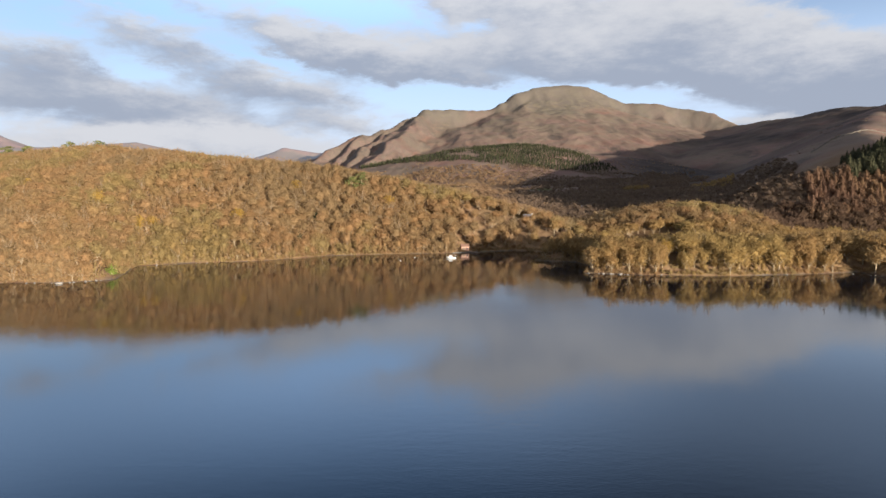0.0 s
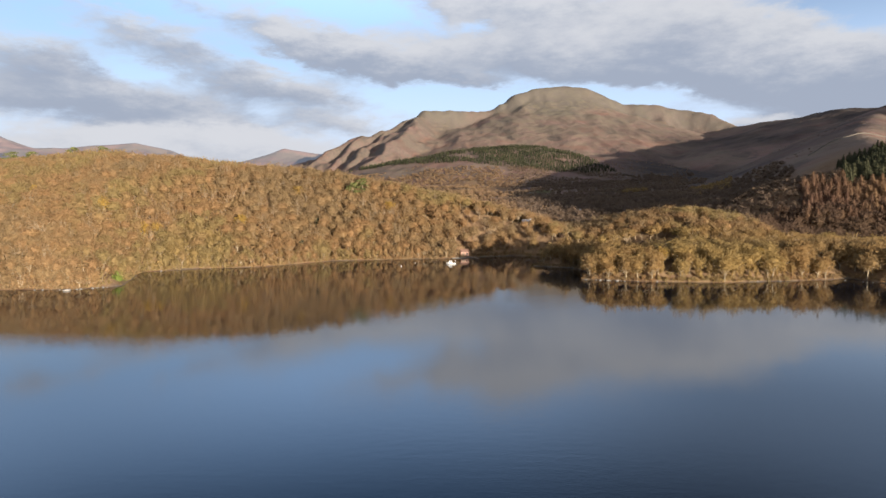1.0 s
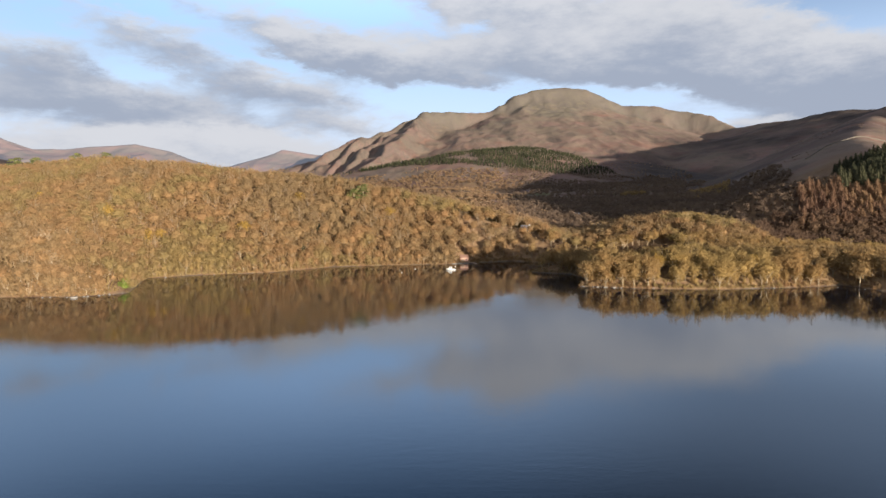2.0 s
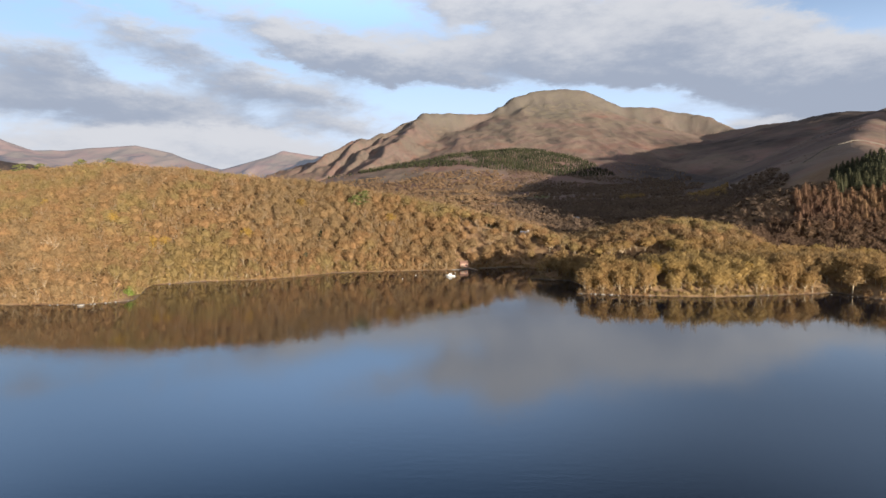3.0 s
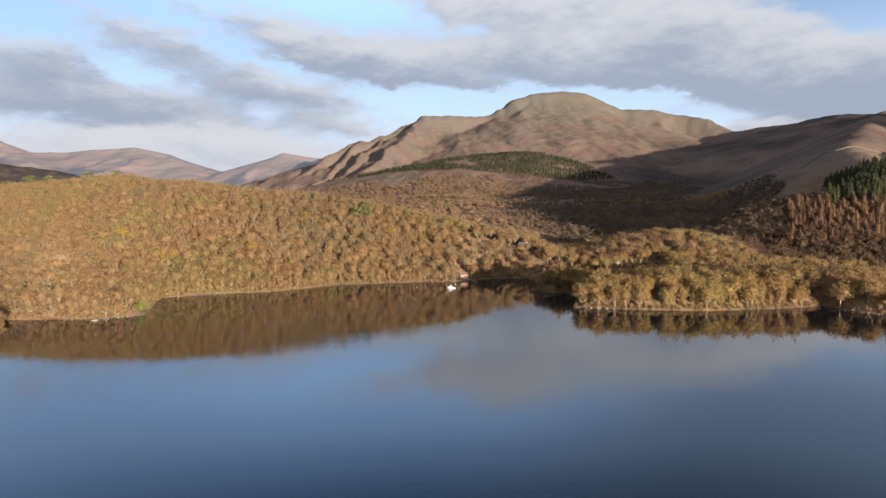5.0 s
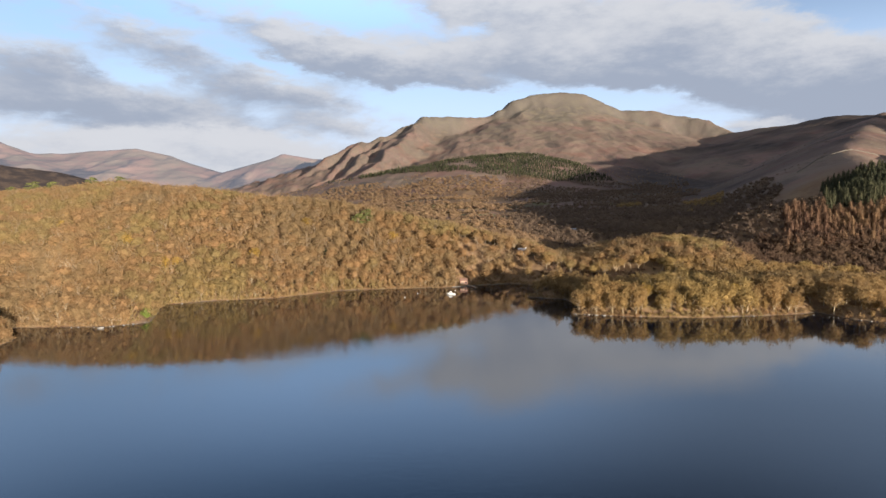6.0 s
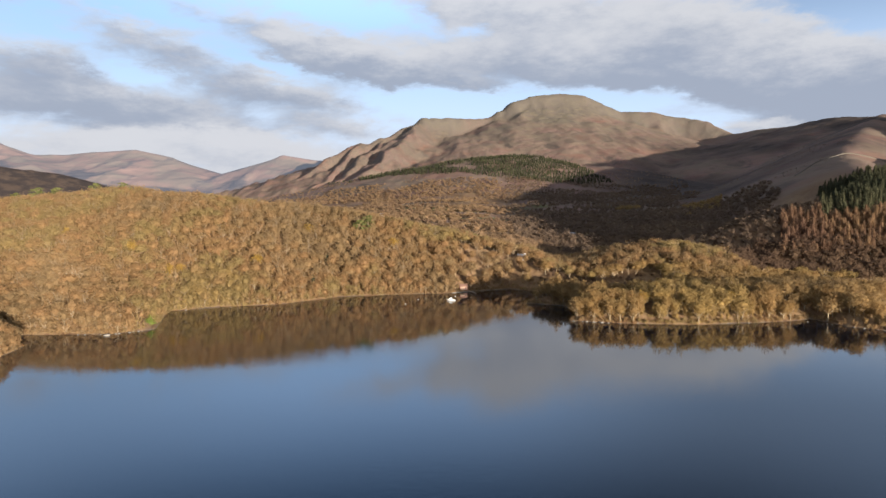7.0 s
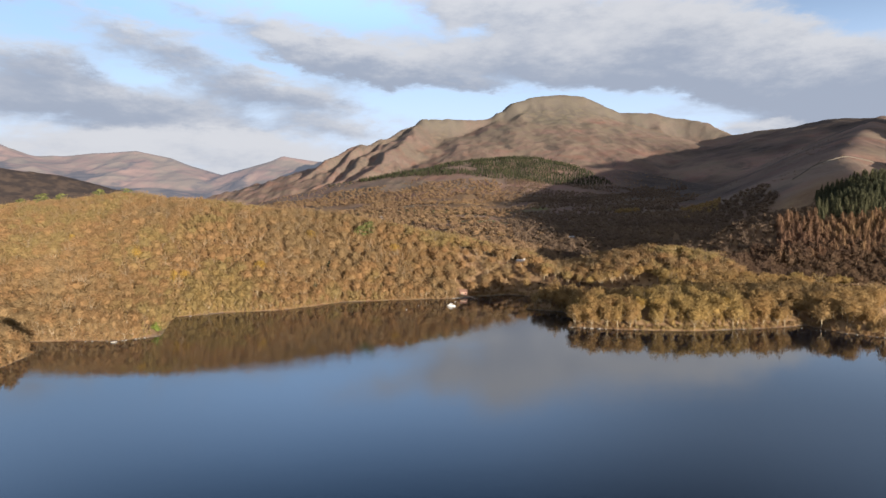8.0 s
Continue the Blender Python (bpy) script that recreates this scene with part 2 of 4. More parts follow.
def water_material():
    m, g = material("dark_loch_water")
    at = g.node("ShaderNodeNewGeometry").outputs["Position"]
    swell = g.noise(g.scaled(at, 0.30, 0.75, 1.0), 1.0, 3.0, 0.6)
    ripple = g.noise(g.scaled(at, 1.5, 3.2, 1.0), 1.0, 2.0, 0.5)
    breeze = g.step(g.noise(g.scaled(at, 0.006, 0.018, 1.0), 1.0, 3.0), 0.38, 0.66, 0.3, 1.0)
    h = g.mul(g.add(g.mul(swell, 0.013), g.mul(ripple, 0.009)), breeze)
    b = surface(g, (0.006, 0.008, 0.014), 0.02, 0, bump(g, h, 1.0, 1.0), 0.5)
    b.inputs["IOR"].default_value = 2.3
    return m


def far_material():
    """Hills at the head of the loch; their haze is painted as faint blue emission."""
    m, g = material("far_hills")
    at = g.node("ShaderNodeNewGeometry").outputs["Position"]
    v = g.noise(at, 0.004, 5.0, 0.6)
    w = g.noise(g.scaled(at, 0.0028, 0.0012, 0.004), 1.0, 5.0, 0.6)
    col = g.mix(g.step(v, 0.4, 0.6), (0.175, 0.115, 0.09), (0.145, 0.114, 0.086))
    # dark blotches paint a lit and dark pattern on the slopes
    b = surface(g, g.mix(g.step(w, 0.50, 0.60), col, (0.075, 0.062, 0.058)), 1.0, 0, bump(g, w, 60.0, 0.5), 0.0)
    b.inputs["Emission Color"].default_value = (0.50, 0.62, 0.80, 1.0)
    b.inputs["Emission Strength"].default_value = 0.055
    return m


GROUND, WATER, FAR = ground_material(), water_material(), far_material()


# ---- the lie of the land ----
TABLE = np.random.RandomState(7).rand(256, 256)


def grain(x, y, size, octaves=4, seed=0, ridged=False):
    """Smooth noise over the plan, about -1 to 1; ridged: creased, 0 to 1."""
    total, norm, amp = np.zeros_like(x), 0.0, 1.0
    for k in range(octaves):
        u, v = x / size + 17.3 * seed + 5.1 * k, y / size - 9.7 * seed + 3.7 * k
        i, j = np.floor(u).astype(int), np.floor(v).astype(int)
        fu, fv = u - i, v - j
        fu, fv = fu * fu * (3 - 2 * fu), fv * fv * (3 - 2 * fv)
        pick = lambda a, b: TABLE[a % 256, b % 256]
        n = (pick(i, j) * (1 - fu) + pick(i + 1, j) * fu) * (1 - fv) + (pick(i, j + 1) * (1 - fu) + pick(i + 1, j + 1) * fu) * fv
        n = 2 * n - 1
        total += amp * (1 - np.abs(n) * 2 if ridged else n)
        norm += amp
        amp, size = amp * 0.5, size * 0.5
    return total / norm


# the loch's edge in plan: far shore from the west to the east, then wide round behind the camera
SHORE = [(-3000, -300), (-900, -150), (-420, 60), (-250, 150), (-168, 178), (-170, 212), (-194, 232), (-169, 234), (-147, 234), (-132, 244), (-145, 287),
         (-120, 300), (-92, 307), (-62, 332), (-30, 340), (4, 345), (22, 353), (43, 361), (62, 352), (66, 330), (46, 310), (66, 302), (70, 280),
         (61, 262), (86, 256), (120, 253), (150, 257), (172, 262), (181, 266), (188, 249), (205, 236), (211, 262), (245, 285), (310, 270), (440, 130), (560, -150), (560, -900), (700, -3500), (-3000, -3500)]


def shore_distance(x, y):
    """Metres inland from the water's edge; minus: out on the loch."""
    best, inside = np.full(x.shape, 1e9), np.zeros(x.shape, bool)
    for (ax, ay), (bx, by) in zip(SHORE, SHORE[1:] + SHORE[:1]):
        ex, ey = bx - ax, by - ay
        t = np.clip(((x - ax) * ex + (y - ay) * ey) / (ex * ex + ey * ey), 0, 1)
        best = np.minimum(best, np.hypot(x - ax - t * ex, y - ay - t * ey))
        cross = (ay > y) != (by > y)
        inside ^= cross & (x < ex * (y - ay) / (ey if ey else 1e-9) + ax)
    return np.where(inside, -best, best)


def crest(x, y, line, slope, soft, drop=0.0, reach=1.0):
    """A ridge: heights along a line in plan, falling away to both sides; drop: how much steeper it falls near the top."""
    h = np.full(x.shape, -1e4)
    for (ax, ay, az), (bx, by, bz) in zip(line, line[1:]):
        ex, ey = bx - ax, by - ay
        t = np.clip(((x - ax) * ex + (y - ay) * ey) / (ex * ex + ey * ey), 0, 1)
        d = np.hypot(x - ax - t * ex, y - ay - t * ey)
        h = np.maximum(h, az + t * (bz - az) - slope * (np.sqrt(d * d + soft * soft) - soft) - drop * d * d / (d * d + reach * reach))
    return h


def smax(a, b, k):
    """The higher of two forms, with a soft join."""
    h = np.clip(0.5 + 0.5 * (a - b) / k, 0, 1)
    return b + (a - b) * h + k * h * (1 - h)


WOODED_HILL = [(-560, 400, 30), (-440, 425, 40), (-336, 430, 49), (-237, 430, 58), (-195, 420, 55), (-146, 405, 49), (-88, 398, 45), (-56, 392, 38), (-18, 398, 31), (4, 385, 19)]
POINT = [(80, 280, 4), (130, 285, 6), (215, 285, 7)]
BACK_RISE = [(66, 402, 4), (92, 400, 7), (118, 402, 12), (138, 405, 17), (162, 407, 20), (240, 404, 7), (330, 390, 3)]
SPUR = [(228, 474, 24), (280, 482, 42), (325, 494, 51), (368, 498, 58), (430, 540, 70), (600, 890, 118), (900, 1300, 190), (2188, 3000, 452)]
EAST_MOOR = [(2010, 4150, 455), (2066, 3600, 443), (2108, 3400, 463), (2132, 3200, 469), (2188, 3000, 452), (2240, 2750, 430)]
# hill and knoll added out of view, to shade the moor and valley
SHADE_HILL = [(900, 200, 90), (1000, 500, 130), (1700, 1200, 370), (2700, 2400, 470), (3000, 3000, 560)]
SHADE_KNOLL = [(432, 415, 66), (520, 560, 92), (760, 800, 130)]
MOUNTAIN = [(-1020, 3250, 20), (-892, 3300, 77), (-715, 3500, 207), (-617, 3700, 300), (-498, 3850, 370), (-332, 4000, 429), (-246, 4100, 494), (-124, 4200, 577), (79, 4300, 582), (365, 4400, 597),
            (430, 4420, 640), (535, 4480, 722), (669, 4550, 786), (887, 4600, 806), (1056, 4600, 797), (1179, 4580, 744), (1340, 4550, 674), (1575, 4500, 646), (1763, 4450, 616), (1886, 4350, 580), (2010, 4150, 465)]
SHOULDERS = [[(669, 4550, 785), (590, 4300, 640), (470, 3950, 460), (300, 3300, 230)], [(365, 4400, 597), (250, 4050, 440), (120, 3600, 290)], [(-124, 4200, 577), (-190, 3800, 450), (-300, 3300, 290), (-380, 2900, 150)],
             [(-332, 4000, 429), (-420, 3600, 320), (-520, 3150, 190)], [(-498, 3850, 370), (-600, 3450, 240), (-680, 3100, 120)], [(-715, 3500, 207), (-760, 3200, 120)],
             [(1179, 4580, 735), (1120, 4200, 530), (980, 3700, 310)], [(1575, 4500, 640), (1500, 4100, 470), (1350, 3700, 330)]]
PLANTED_RISE = [(-60, 2150, 120), (120, 2300, 180), (300, 2420, 200), (560, 2350, 165)]
WEST_HILLS = [(-4200, 4200, 560), (-3160, 4400, 424), (-2987, 4500, 375), (-2904, 4700, 360), (-2340, 4700, 401), (-2082, 4700, 345), (-1849, 4650, 250), (-1618, 4650, 205), (-1450, 4780, 235), (-1228, 4780, 366), (-966, 4780, 323), (-700, 4800, 330)]
WEST_SPUR = [(-3000, 2400, 330), (-1885, 2600, 171), (-1708, 2700, 150), (-1501, 2800, 90), (-1350, 2850, 40)]


def land(x, y):
    """Height of the ground above the loch, for arrays of places."""
    x, y = np.asarray(x, float), np.asarray(y, float)
    sd = shore_distance(x, y)
    east = 1 / (1 + np.exp(-(x + 130) / 45))
    wet = np.clip((-0.27 * y - x) / 120, 0, 1) * np.clip((y - 1100) / 300, 0, 1)  # the far arm of the loch
    low_east = 1 / (1 + np.exp(-(x - 82) / 10))
    floor = (2.0 + 0.03 * np.clip(y - 515, 0, 2600) + 0.16 * ((1 - low_east) * np.clip(y - 385, 0, 90) + 0.4 * low_east * np.clip(y - 505, 0, 90)) + 0.05 * np.clip(x - 60, 0, 700) * np.clip((y - 480) / 100, 0.1, 1)) * east + (1 - east) * ((5 + 0.022 * np.clip(y - 480, 0, 1500)) * (1 - wet) - 14 * wet)
    h = smax(crest(x, y, WOODED_HILL, 0.36, 45), floor, 6)
    h = smax(h, crest(x, y, POINT, 0.14, 12), 3)
    h = smax(h, crest(x, y, BACK_RISE, 0.33, 25), 4)
    h = smax(h, crest(x, y, SPUR, 0.46, 25), 8)
    h = smax(h, crest(x, y, PLANTED_RISE, 0.22, 120), 20)
    h = smax(h, crest(x, y, SHADE_HILL, 0.45, 60), 10)
    h = smax(h, crest(x, y, SHADE_KNOLL, 0.6, 20), 6)
    h = smax(h, crest(x, y, EAST_MOOR, 0.30, 60), 15)
    far = np.clip((y - 900) / 2200, 0, 1)
    rough = 45 * far * grain(x, y * 0.5, 480, 5, 3, True) * np.clip((h - 20) / 120, 0, 1)
    big = crest(x, y, MOUNTAIN, 0.30, 40, 140, 120)
    wx, wy = x + 110 * grain(x, y, 420, 4, 14), y + 160 * grain(x, y, 420, 4, 15)
    for s in SHOULDERS:
        big = smax(big, crest(wx, wy, s, 0.50, 15, 14, 40) - 8, 8)
    off_crest = np.clip((crest(x, y, MOUNTAIN, 0, 1) - big) / 160, 0.12, 1)
    crag = (22 * (grain(x + 0.2 * y, y * 0.35, 420, 6, 5, True) - 0.2) + 9 * (grain(x + 0.15 * y, y * 0.3, 170, 5, 8, True) - 0.2)) * off_crest + (13 * grain(x, y * 0.4, 150, 6, 6) + 20 * np.clip(grain(x + 0.15 * y, y * 0.35, 110, 5, 16, True), 0, 1) * np.clip((300 - x) / 500, 0.25, 1)) * np.clip(off_crest + 0.2, 0, 1)
    h = smax(h + 0.5 * rough, big - 8 + crag, 20)
    h = smax(h, crest(x, y, WEST_SPUR, 0.4, 40) + 12 * grain(x, y, 300, 4, 11), 8)
    h = h + np.clip(y / 500, 0.4, 3) * 1.6 * grain(x, y, 45, 4, 1)
    h = np.minimum(h, 0.12 + 0.34 * sd + 0.34 * np.clip(sd - 3, 0, None))
    return np.where(sd < 0, np.maximum(-3.0, 0.3 * sd - 0.1), h)


def mesh_of(name, verts, tris, mats, index=None, tint=None, smooth=False):
    """A mesh of triangles from arrays."""
    me = bpy.data.meshes.new(name)
    verts, tris = np.asarray(verts, np.float32), np.asarray(tris, np.int32)
    me.vertices.add(len(verts))
    me.vertices.foreach_set("co", verts.ravel())
    me.loops.add(3 * len(tris))
    me.loops.foreach_set("vertex_index", tris.ravel())
    me.polygons.add(len(tris))
    me.polygons.foreach_set("loop_start", np.arange(0, 3 * len(tris), 3, dtype=np.int32))
    for m in mats:
        me.materials.append(m)
    if index is not None:
        me.polygons.foreach_set("material_index", np.asarray(index, np.int32))
    me.polygons.foreach_set("use_smooth", np.full(len(tris), smooth))
    if tint is not None:
        me.attributes.new("tint", "FLOAT", "FACE").data.foreach_set("value", np.asarray(tint, np.float32))
    me.update(calc_edges=True)
    return me


def make_ground():
    """One sheet of land, finer ahead than behind, that runs under the loch and out to the horizon."""
    angles = np.radians(np.concatenate([np.arange(-180, -48, 4.0), np.arange(-45, 45, 0.21), np.arange(48, 180, 4.0)]))
    radii = np.concatenate([[1.0, 60.0], np.arange(110, 190, 10.0), np.arange(190, 470, 2.4), 470 * 1.0145 ** np.arange(82), np.arange(1530, 5000, 24), [5300, 6000, 7000]])
    a, r = np.meshgrid(angles, radii)
    x, y = r * np.sin(a), r * np.cos(a) - 20
    z = land(x, y)
    n, m = a.shape
    i = np.arange(n * m).reshape(n, m)
    p, q = i[:-1], i[1:]
    p2, q2 = np.roll(p, -1, 1), np.roll(q, -1, 1)
    tris = np.concatenate([np.stack([p, p2, q2], -1).reshape(-1, 3), np.stack([p, q2, q], -1).reshape(-1, 3)])
    me = mesh_of("ground", np.stack([x, y, z], -1).reshape(-1, 3), tris, [GROUND], smooth=True)
    # what covers it: woodland floor, pasture, bare crag
    sd = shore_distance(x, y)
    wood = np.clip((760 + 120 * grain(x, y, 150, 3, 21) - y) / 80, 0, 1)
    wood = np.maximum(wood, np.clip((1650 + 350 * grain(x, y, 260, 4, 25) - y) / 150, 0, 1) * np.clip((0.14 * y - x) / 60, 0, 1) * np.clip(0.7 + 1.6 * grain(x, y, 110, 4, 26), 0, 1))
    grass = np.clip((grain(x, y, 130, 4, 22) - 0.2) * 8, 0, 1) * np.clip((0.36 * y - x) / 40, 0, 1) * np.clip((y - 700) / 60, 0, 1) * np.clip((1500 - y) / 300, 0, 1)
    rock = np.clip((z - 330) / 200, 0, 1) * np.clip(0.55 + grain(x, y, 260, 5, 23) * 1.4, 0, 1)
    rock = np.maximum(rock, np.clip((1.2 - sd) / 0.8, 0, 1) * (y < 450) * np.clip(0.45 + 1.3 * grain(x, y, 14, 3, 24), 0, 1))
    cover = np.stack([wood, grass * (1 - wood), rock, np.ones_like(x)], -1)
    me.color_attributes.new("cover", "FLOAT_COLOR", "POINT").data.foreach_set("color", cover.astype(np.float32).ravel())
    # western spur: painted dark in place of the shade over it
    shade_heath = np.clip((-1100 - x) / 200, 0, 1) * np.clip((3300 - y) / 200, 0, 1) * (y > 1500)
    shade_heath = np.maximum(shade_heath, np.clip((x - 0.22 * y) / 250, 0, 1) * np.clip((y - 850) / 300, 0, 1) * np.clip((3900 - y) / 500, 0, 1) * np.clip(0.48 + 1.5 * grain(x, y * 0.6, 260, 6, 27), 0, 0.92))  # eastern moor: shade painted in as dark heather
    me.attributes.new("shade_heath", "FLOAT", "POINT").data.foreach_set("value", shade_heath.astype(np.float32).ravel())
    return tagged(new("ground", me), "brown moorland and wooded hills rising to a bare mountain", "land", kind="structure")


make_ground()


def make_water():
    n = 96
    ring = [(7000 * math.sin(2 * math.pi * k / n), 7000 * math.cos(2 * math.pi * k / n), 0.0) for k in range(n)]
    me = mesh_of("water", [(0, 0, 0)] + ring, [(0, 1 + (k + 1) % n, 1 + k) for k in range(n)], [WATER])
    return tagged(new("water", me), "calm dark blue loch water with faint ripples", "lake", kind="structure")


make_water()


def make_far_hills():
    """The hills beyond the head of the loch, far off, with haze put into their material."""
    x, y = np.meshgrid(np.arange(-4600, -500, 26.0), np.arange(2900, 5000, 24.0))
    z = crest(x, y, WEST_HILLS, 0.30, 50, 30, 60) + 70 * (grain(x, y * 0.6, 520, 5, 9, True) - 0.3) * np.clip((4700 - y) / 350, 0.12, 1)
    z = smax(z, 25 + 80 * np.clip((-1250 - x) / 500, 0, 1) + 14 * grain(x, y, 260, 4, 12), 15)
    z = z * np.clip((y - 2900) / 700, 0, 1) - 5
    n, m = x.shape
    i = np.arange(n * m).reshape(n, m)
    p, q, p2, q2 = i[:-1, :-1], i[1:, :-1], i[:-1, 1:], i[1:, 1:]
    tris = np.concatenate([np.stack([p, p2, q2], -1).reshape(-1, 3), np.stack([p, q2, q], -1).reshape(-1, 3)])
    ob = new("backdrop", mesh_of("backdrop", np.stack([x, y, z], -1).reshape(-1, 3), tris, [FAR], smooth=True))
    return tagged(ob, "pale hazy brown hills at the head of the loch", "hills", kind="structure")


make_far_hills()


# ---- trees ----
rng = np.random.RandomState(11)


def tube(path, radii, sides):
    """A tapered limb along a path."""
    v, t = [], []
    for k, (p, r) in enumerate(zip(path, radii)):
        for s in range(sides):
            a = 2 * math.pi * s / sides
            v.append((p[0] + r * math.cos(a), p[1] + r * math.sin(a), p[2]))
    for k in range(len(path) - 1):
        for s in range(sides):
            a, b = k * sides + s, k * sides + (s + 1) % sides
            t += [(a, b, b + sides), (a, b + sides, a + sides)]
    return np.array(v), np.array(t)


def gather(pieces):
    vs, ts, n = [], [], 0
    for v, t in pieces:
        vs.append(v)
        ts.append(t + n)
        n += len(v)
    return np.concatenate(vs), np.concatenate(ts)


def leaves(centres, facing, size, rs, spray=0.0):
    """One small three-cornered tuft at each place, turned roughly the way given; spray: the share drawn out into twigs."""
    n = len(centres)
    f = facing + 0.46 * rs.normal(size=(n, 3))
    f /= np.linalg.norm(f, axis=1, keepdims=True)
    a = np.cross(f, rs.normal(size=(n, 3)))
    a /= np.linalg.norm(a, axis=1, keepdims=True)
    twig = rs.rand(n, 1) < spray
    out = f + np.array([0, 0, 0.35])
    a = np.where(twig, out / np.linalg.norm(out, axis=1, keepdims=True), a)
    b = np.cross(np.where(twig, rs.normal(size=(n, 3)), f), a)
    b /= np.linalg.norm(b, axis=1, keepdims=True)
    s = size * rs.uniform(0.6, 1.4, (n, 1))
    long, thin = np.where(twig, 1.7, 1.0), np.where(twig, 0.6, 1.0)
    v = np.stack([centres + 1.25 * a * s * long, centres - 0.6 * a * s + 0.65 * b * s * thin, centres - 0.6 * a * s - 0.65 * b * s * thin], 1)
    return v.reshape(-1, 3), np.arange(3 * n).reshape(-1, 3)


def lumpy(d, bumps, weights, base):
    """How far out a crown reaches in each direction: a dome of rounded lobes."""
    near = np.exp(-(1 - d @ bumps.T) * 9.0)
    return base + (near * weights).max(1)


def broadleaf(seed, tufts, size, limbs, sides=5, core=0.86, rings=5, rise=0.54, deep=0.42, inner=0.78):
    """A tree one unit high: trunk and limbs, and a crown of lobes thick with tufts. Returns two meshes' arrays."""
    rs = np.random.RandomState(seed)
    lean = rs.uniform(-0.04, 0.04, 2)
    fork = rs.uniform(0.22, 0.34)
    top = np.array([lean[0], lean[1], fork])
    wood = [tube([(0, 0, -0.08), (lean[0] * 0.4, lean[1] * 0.4, fork * 0.5), top, (lean[0] * 1.6, lean[1] * 1.6, 0.66)], [0.024, 0.018, 0.014, 0.005], sides)]
    for k in range(limbs):
        a = 2 * math.pi * (k + rs.uniform(-0.35, 0.35)) / limbs
        out, up = rs.uniform(0.18, 0.30), rs.uniform(0.42, 0.66)
        tip = np.array([out * math.cos(a), out * math.sin(a), up])
        mid = top * 0.55 + tip * 0.45 + np.array([0, 0, -0.02])
        wood.append(tube([top * rs.uniform(0.7, 1.0), mid, tip], [0.010, 0.007, 0.003], 3))
    bumps = rs.normal(size=(13, 3))
    bumps[:, 2] = np.abs(bumps[:, 2]) * 0.8 - 0.15
    bumps /= np.linalg.norm(bumps, axis=1, keepdims=True)
    weights = rs.uniform(0.10, 0.42, 13)
    middle, radii = np.array([lean[0], lean[1], rise]), np.array([0.37, 0.37, deep]) * rs.uniform(0.8, 1.2, 3)
    place = lambda d, k: middle + d * radii * (lumpy(d, bumps, weights, 0.62) * k)[:, None]
    d = rs.normal(size=(tufts, 3))
    d[:, 2] += 0.25
    d /= np.linalg.norm(d, axis=1, keepdims=True)
    crown = [leaves(place(d, rs.uniform(inner, 1.12, tufts)), d, size, rs, 0.5)]
    if core:
        seg = 2 * rings
        el = np.linspace(-1.1, 1.5, rings)
        az = np.arange(seg) * 2 * math.pi / seg
        e, q = np.meshgrid(el, az, indexing="ij")
        q = q + e * 0.8
        dd = np.stack([np.cos(e) * np.cos(q), np.cos(e) * np.sin(q), np.sin(e)], -1).reshape(-1, 3)
        i = np.arange(rings * seg).reshape(rings, seg)
        p, u = i[:-1], i[1:]
        t = np.concatenate([np.stack([p, np.roll(p, -1, 1), np.roll(u, -1, 1)], -1).reshape(-1, 3), np.stack([p, np.roll(u, -1, 1), u], -1).reshape(-1, 3)])
        crown.append((place(dd, core * rs.uniform(0.9, 1.05, len(dd))), t))
    return gather(wood), gather(crown)


def bare_tree(seed, tufts, size, limbs):
    """An almost leafless tree one unit high: a fan of pale limbs under a thin haze of twigs."""
    rs = np.random.RandomState(seed)
    fork = rs.uniform(0.25, 0.40)
    wood = [tube([(0, 0, -0.08), (0.01, 0, fork), (0.02, 0.01, 0.86)], [0.018, 0.013, 0.004], 4)]
    tips = []
    for k in range(limbs):
        a = 2.4 * k + rs.uniform(-0.4, 0.4)
        out, up = rs.uniform(0.10, 0.36), rs.uniform(0.62, 0.98)
        tip = np.array([out * math.cos(a), out * math.sin(a), up * (1.05 - 0.45 * out)])
        low = np.array([0, 0, fork * rs.uniform(0.8, 1.5)])
        wood.append(tube([low, low * 0.5 + tip * 0.5 + [0, 0, -0.04], tip], [0.009, 0.006, 0.003], 3))
        tips += [tip, low * 0.4 + tip * 0.6]
    tips = np.array(tips)
    c = tips[rs.randint(0, len(tips), tufts)] + rs.normal(size=(tufts, 3)) * [0.085, 0.085, 0.07]
    d = c - np.array([0, 0, 0.45])
    return gather(wood), leaves(c, d / np.linalg.norm(d, axis=1, keepdims=True), size, rs, 0.8)


def shrub(seed, tufts, size):
    """A low bush one unit high, leafy to the ground."""
    rs = np.random.RandomState(seed)
    d = rs.normal(size=(tufts, 3))
    d[:, 2] = np.abs(d[:, 2])
    d /= np.linalg.norm(d, axis=1, keepdims=True)
    lump = 1 + 0.25 * np.sin(5 * np.arctan2(d[:, 1], d[:, 0]) + seed)
    c = d * np.array([0.55, 0.55, 0.85]) * (lump * rs.uniform(0.6, 1.05, tufts))[:, None]
    stem = gather([tube([(0, 0, -0.1), (0.2 * math.cos(k * 2.1), 0.2 * math.sin(k * 2.1), 0.7)], [0.03, 0.01], 3) for k in range(3)])
    return stem, leaves(c, d, size, rs, 0.4)


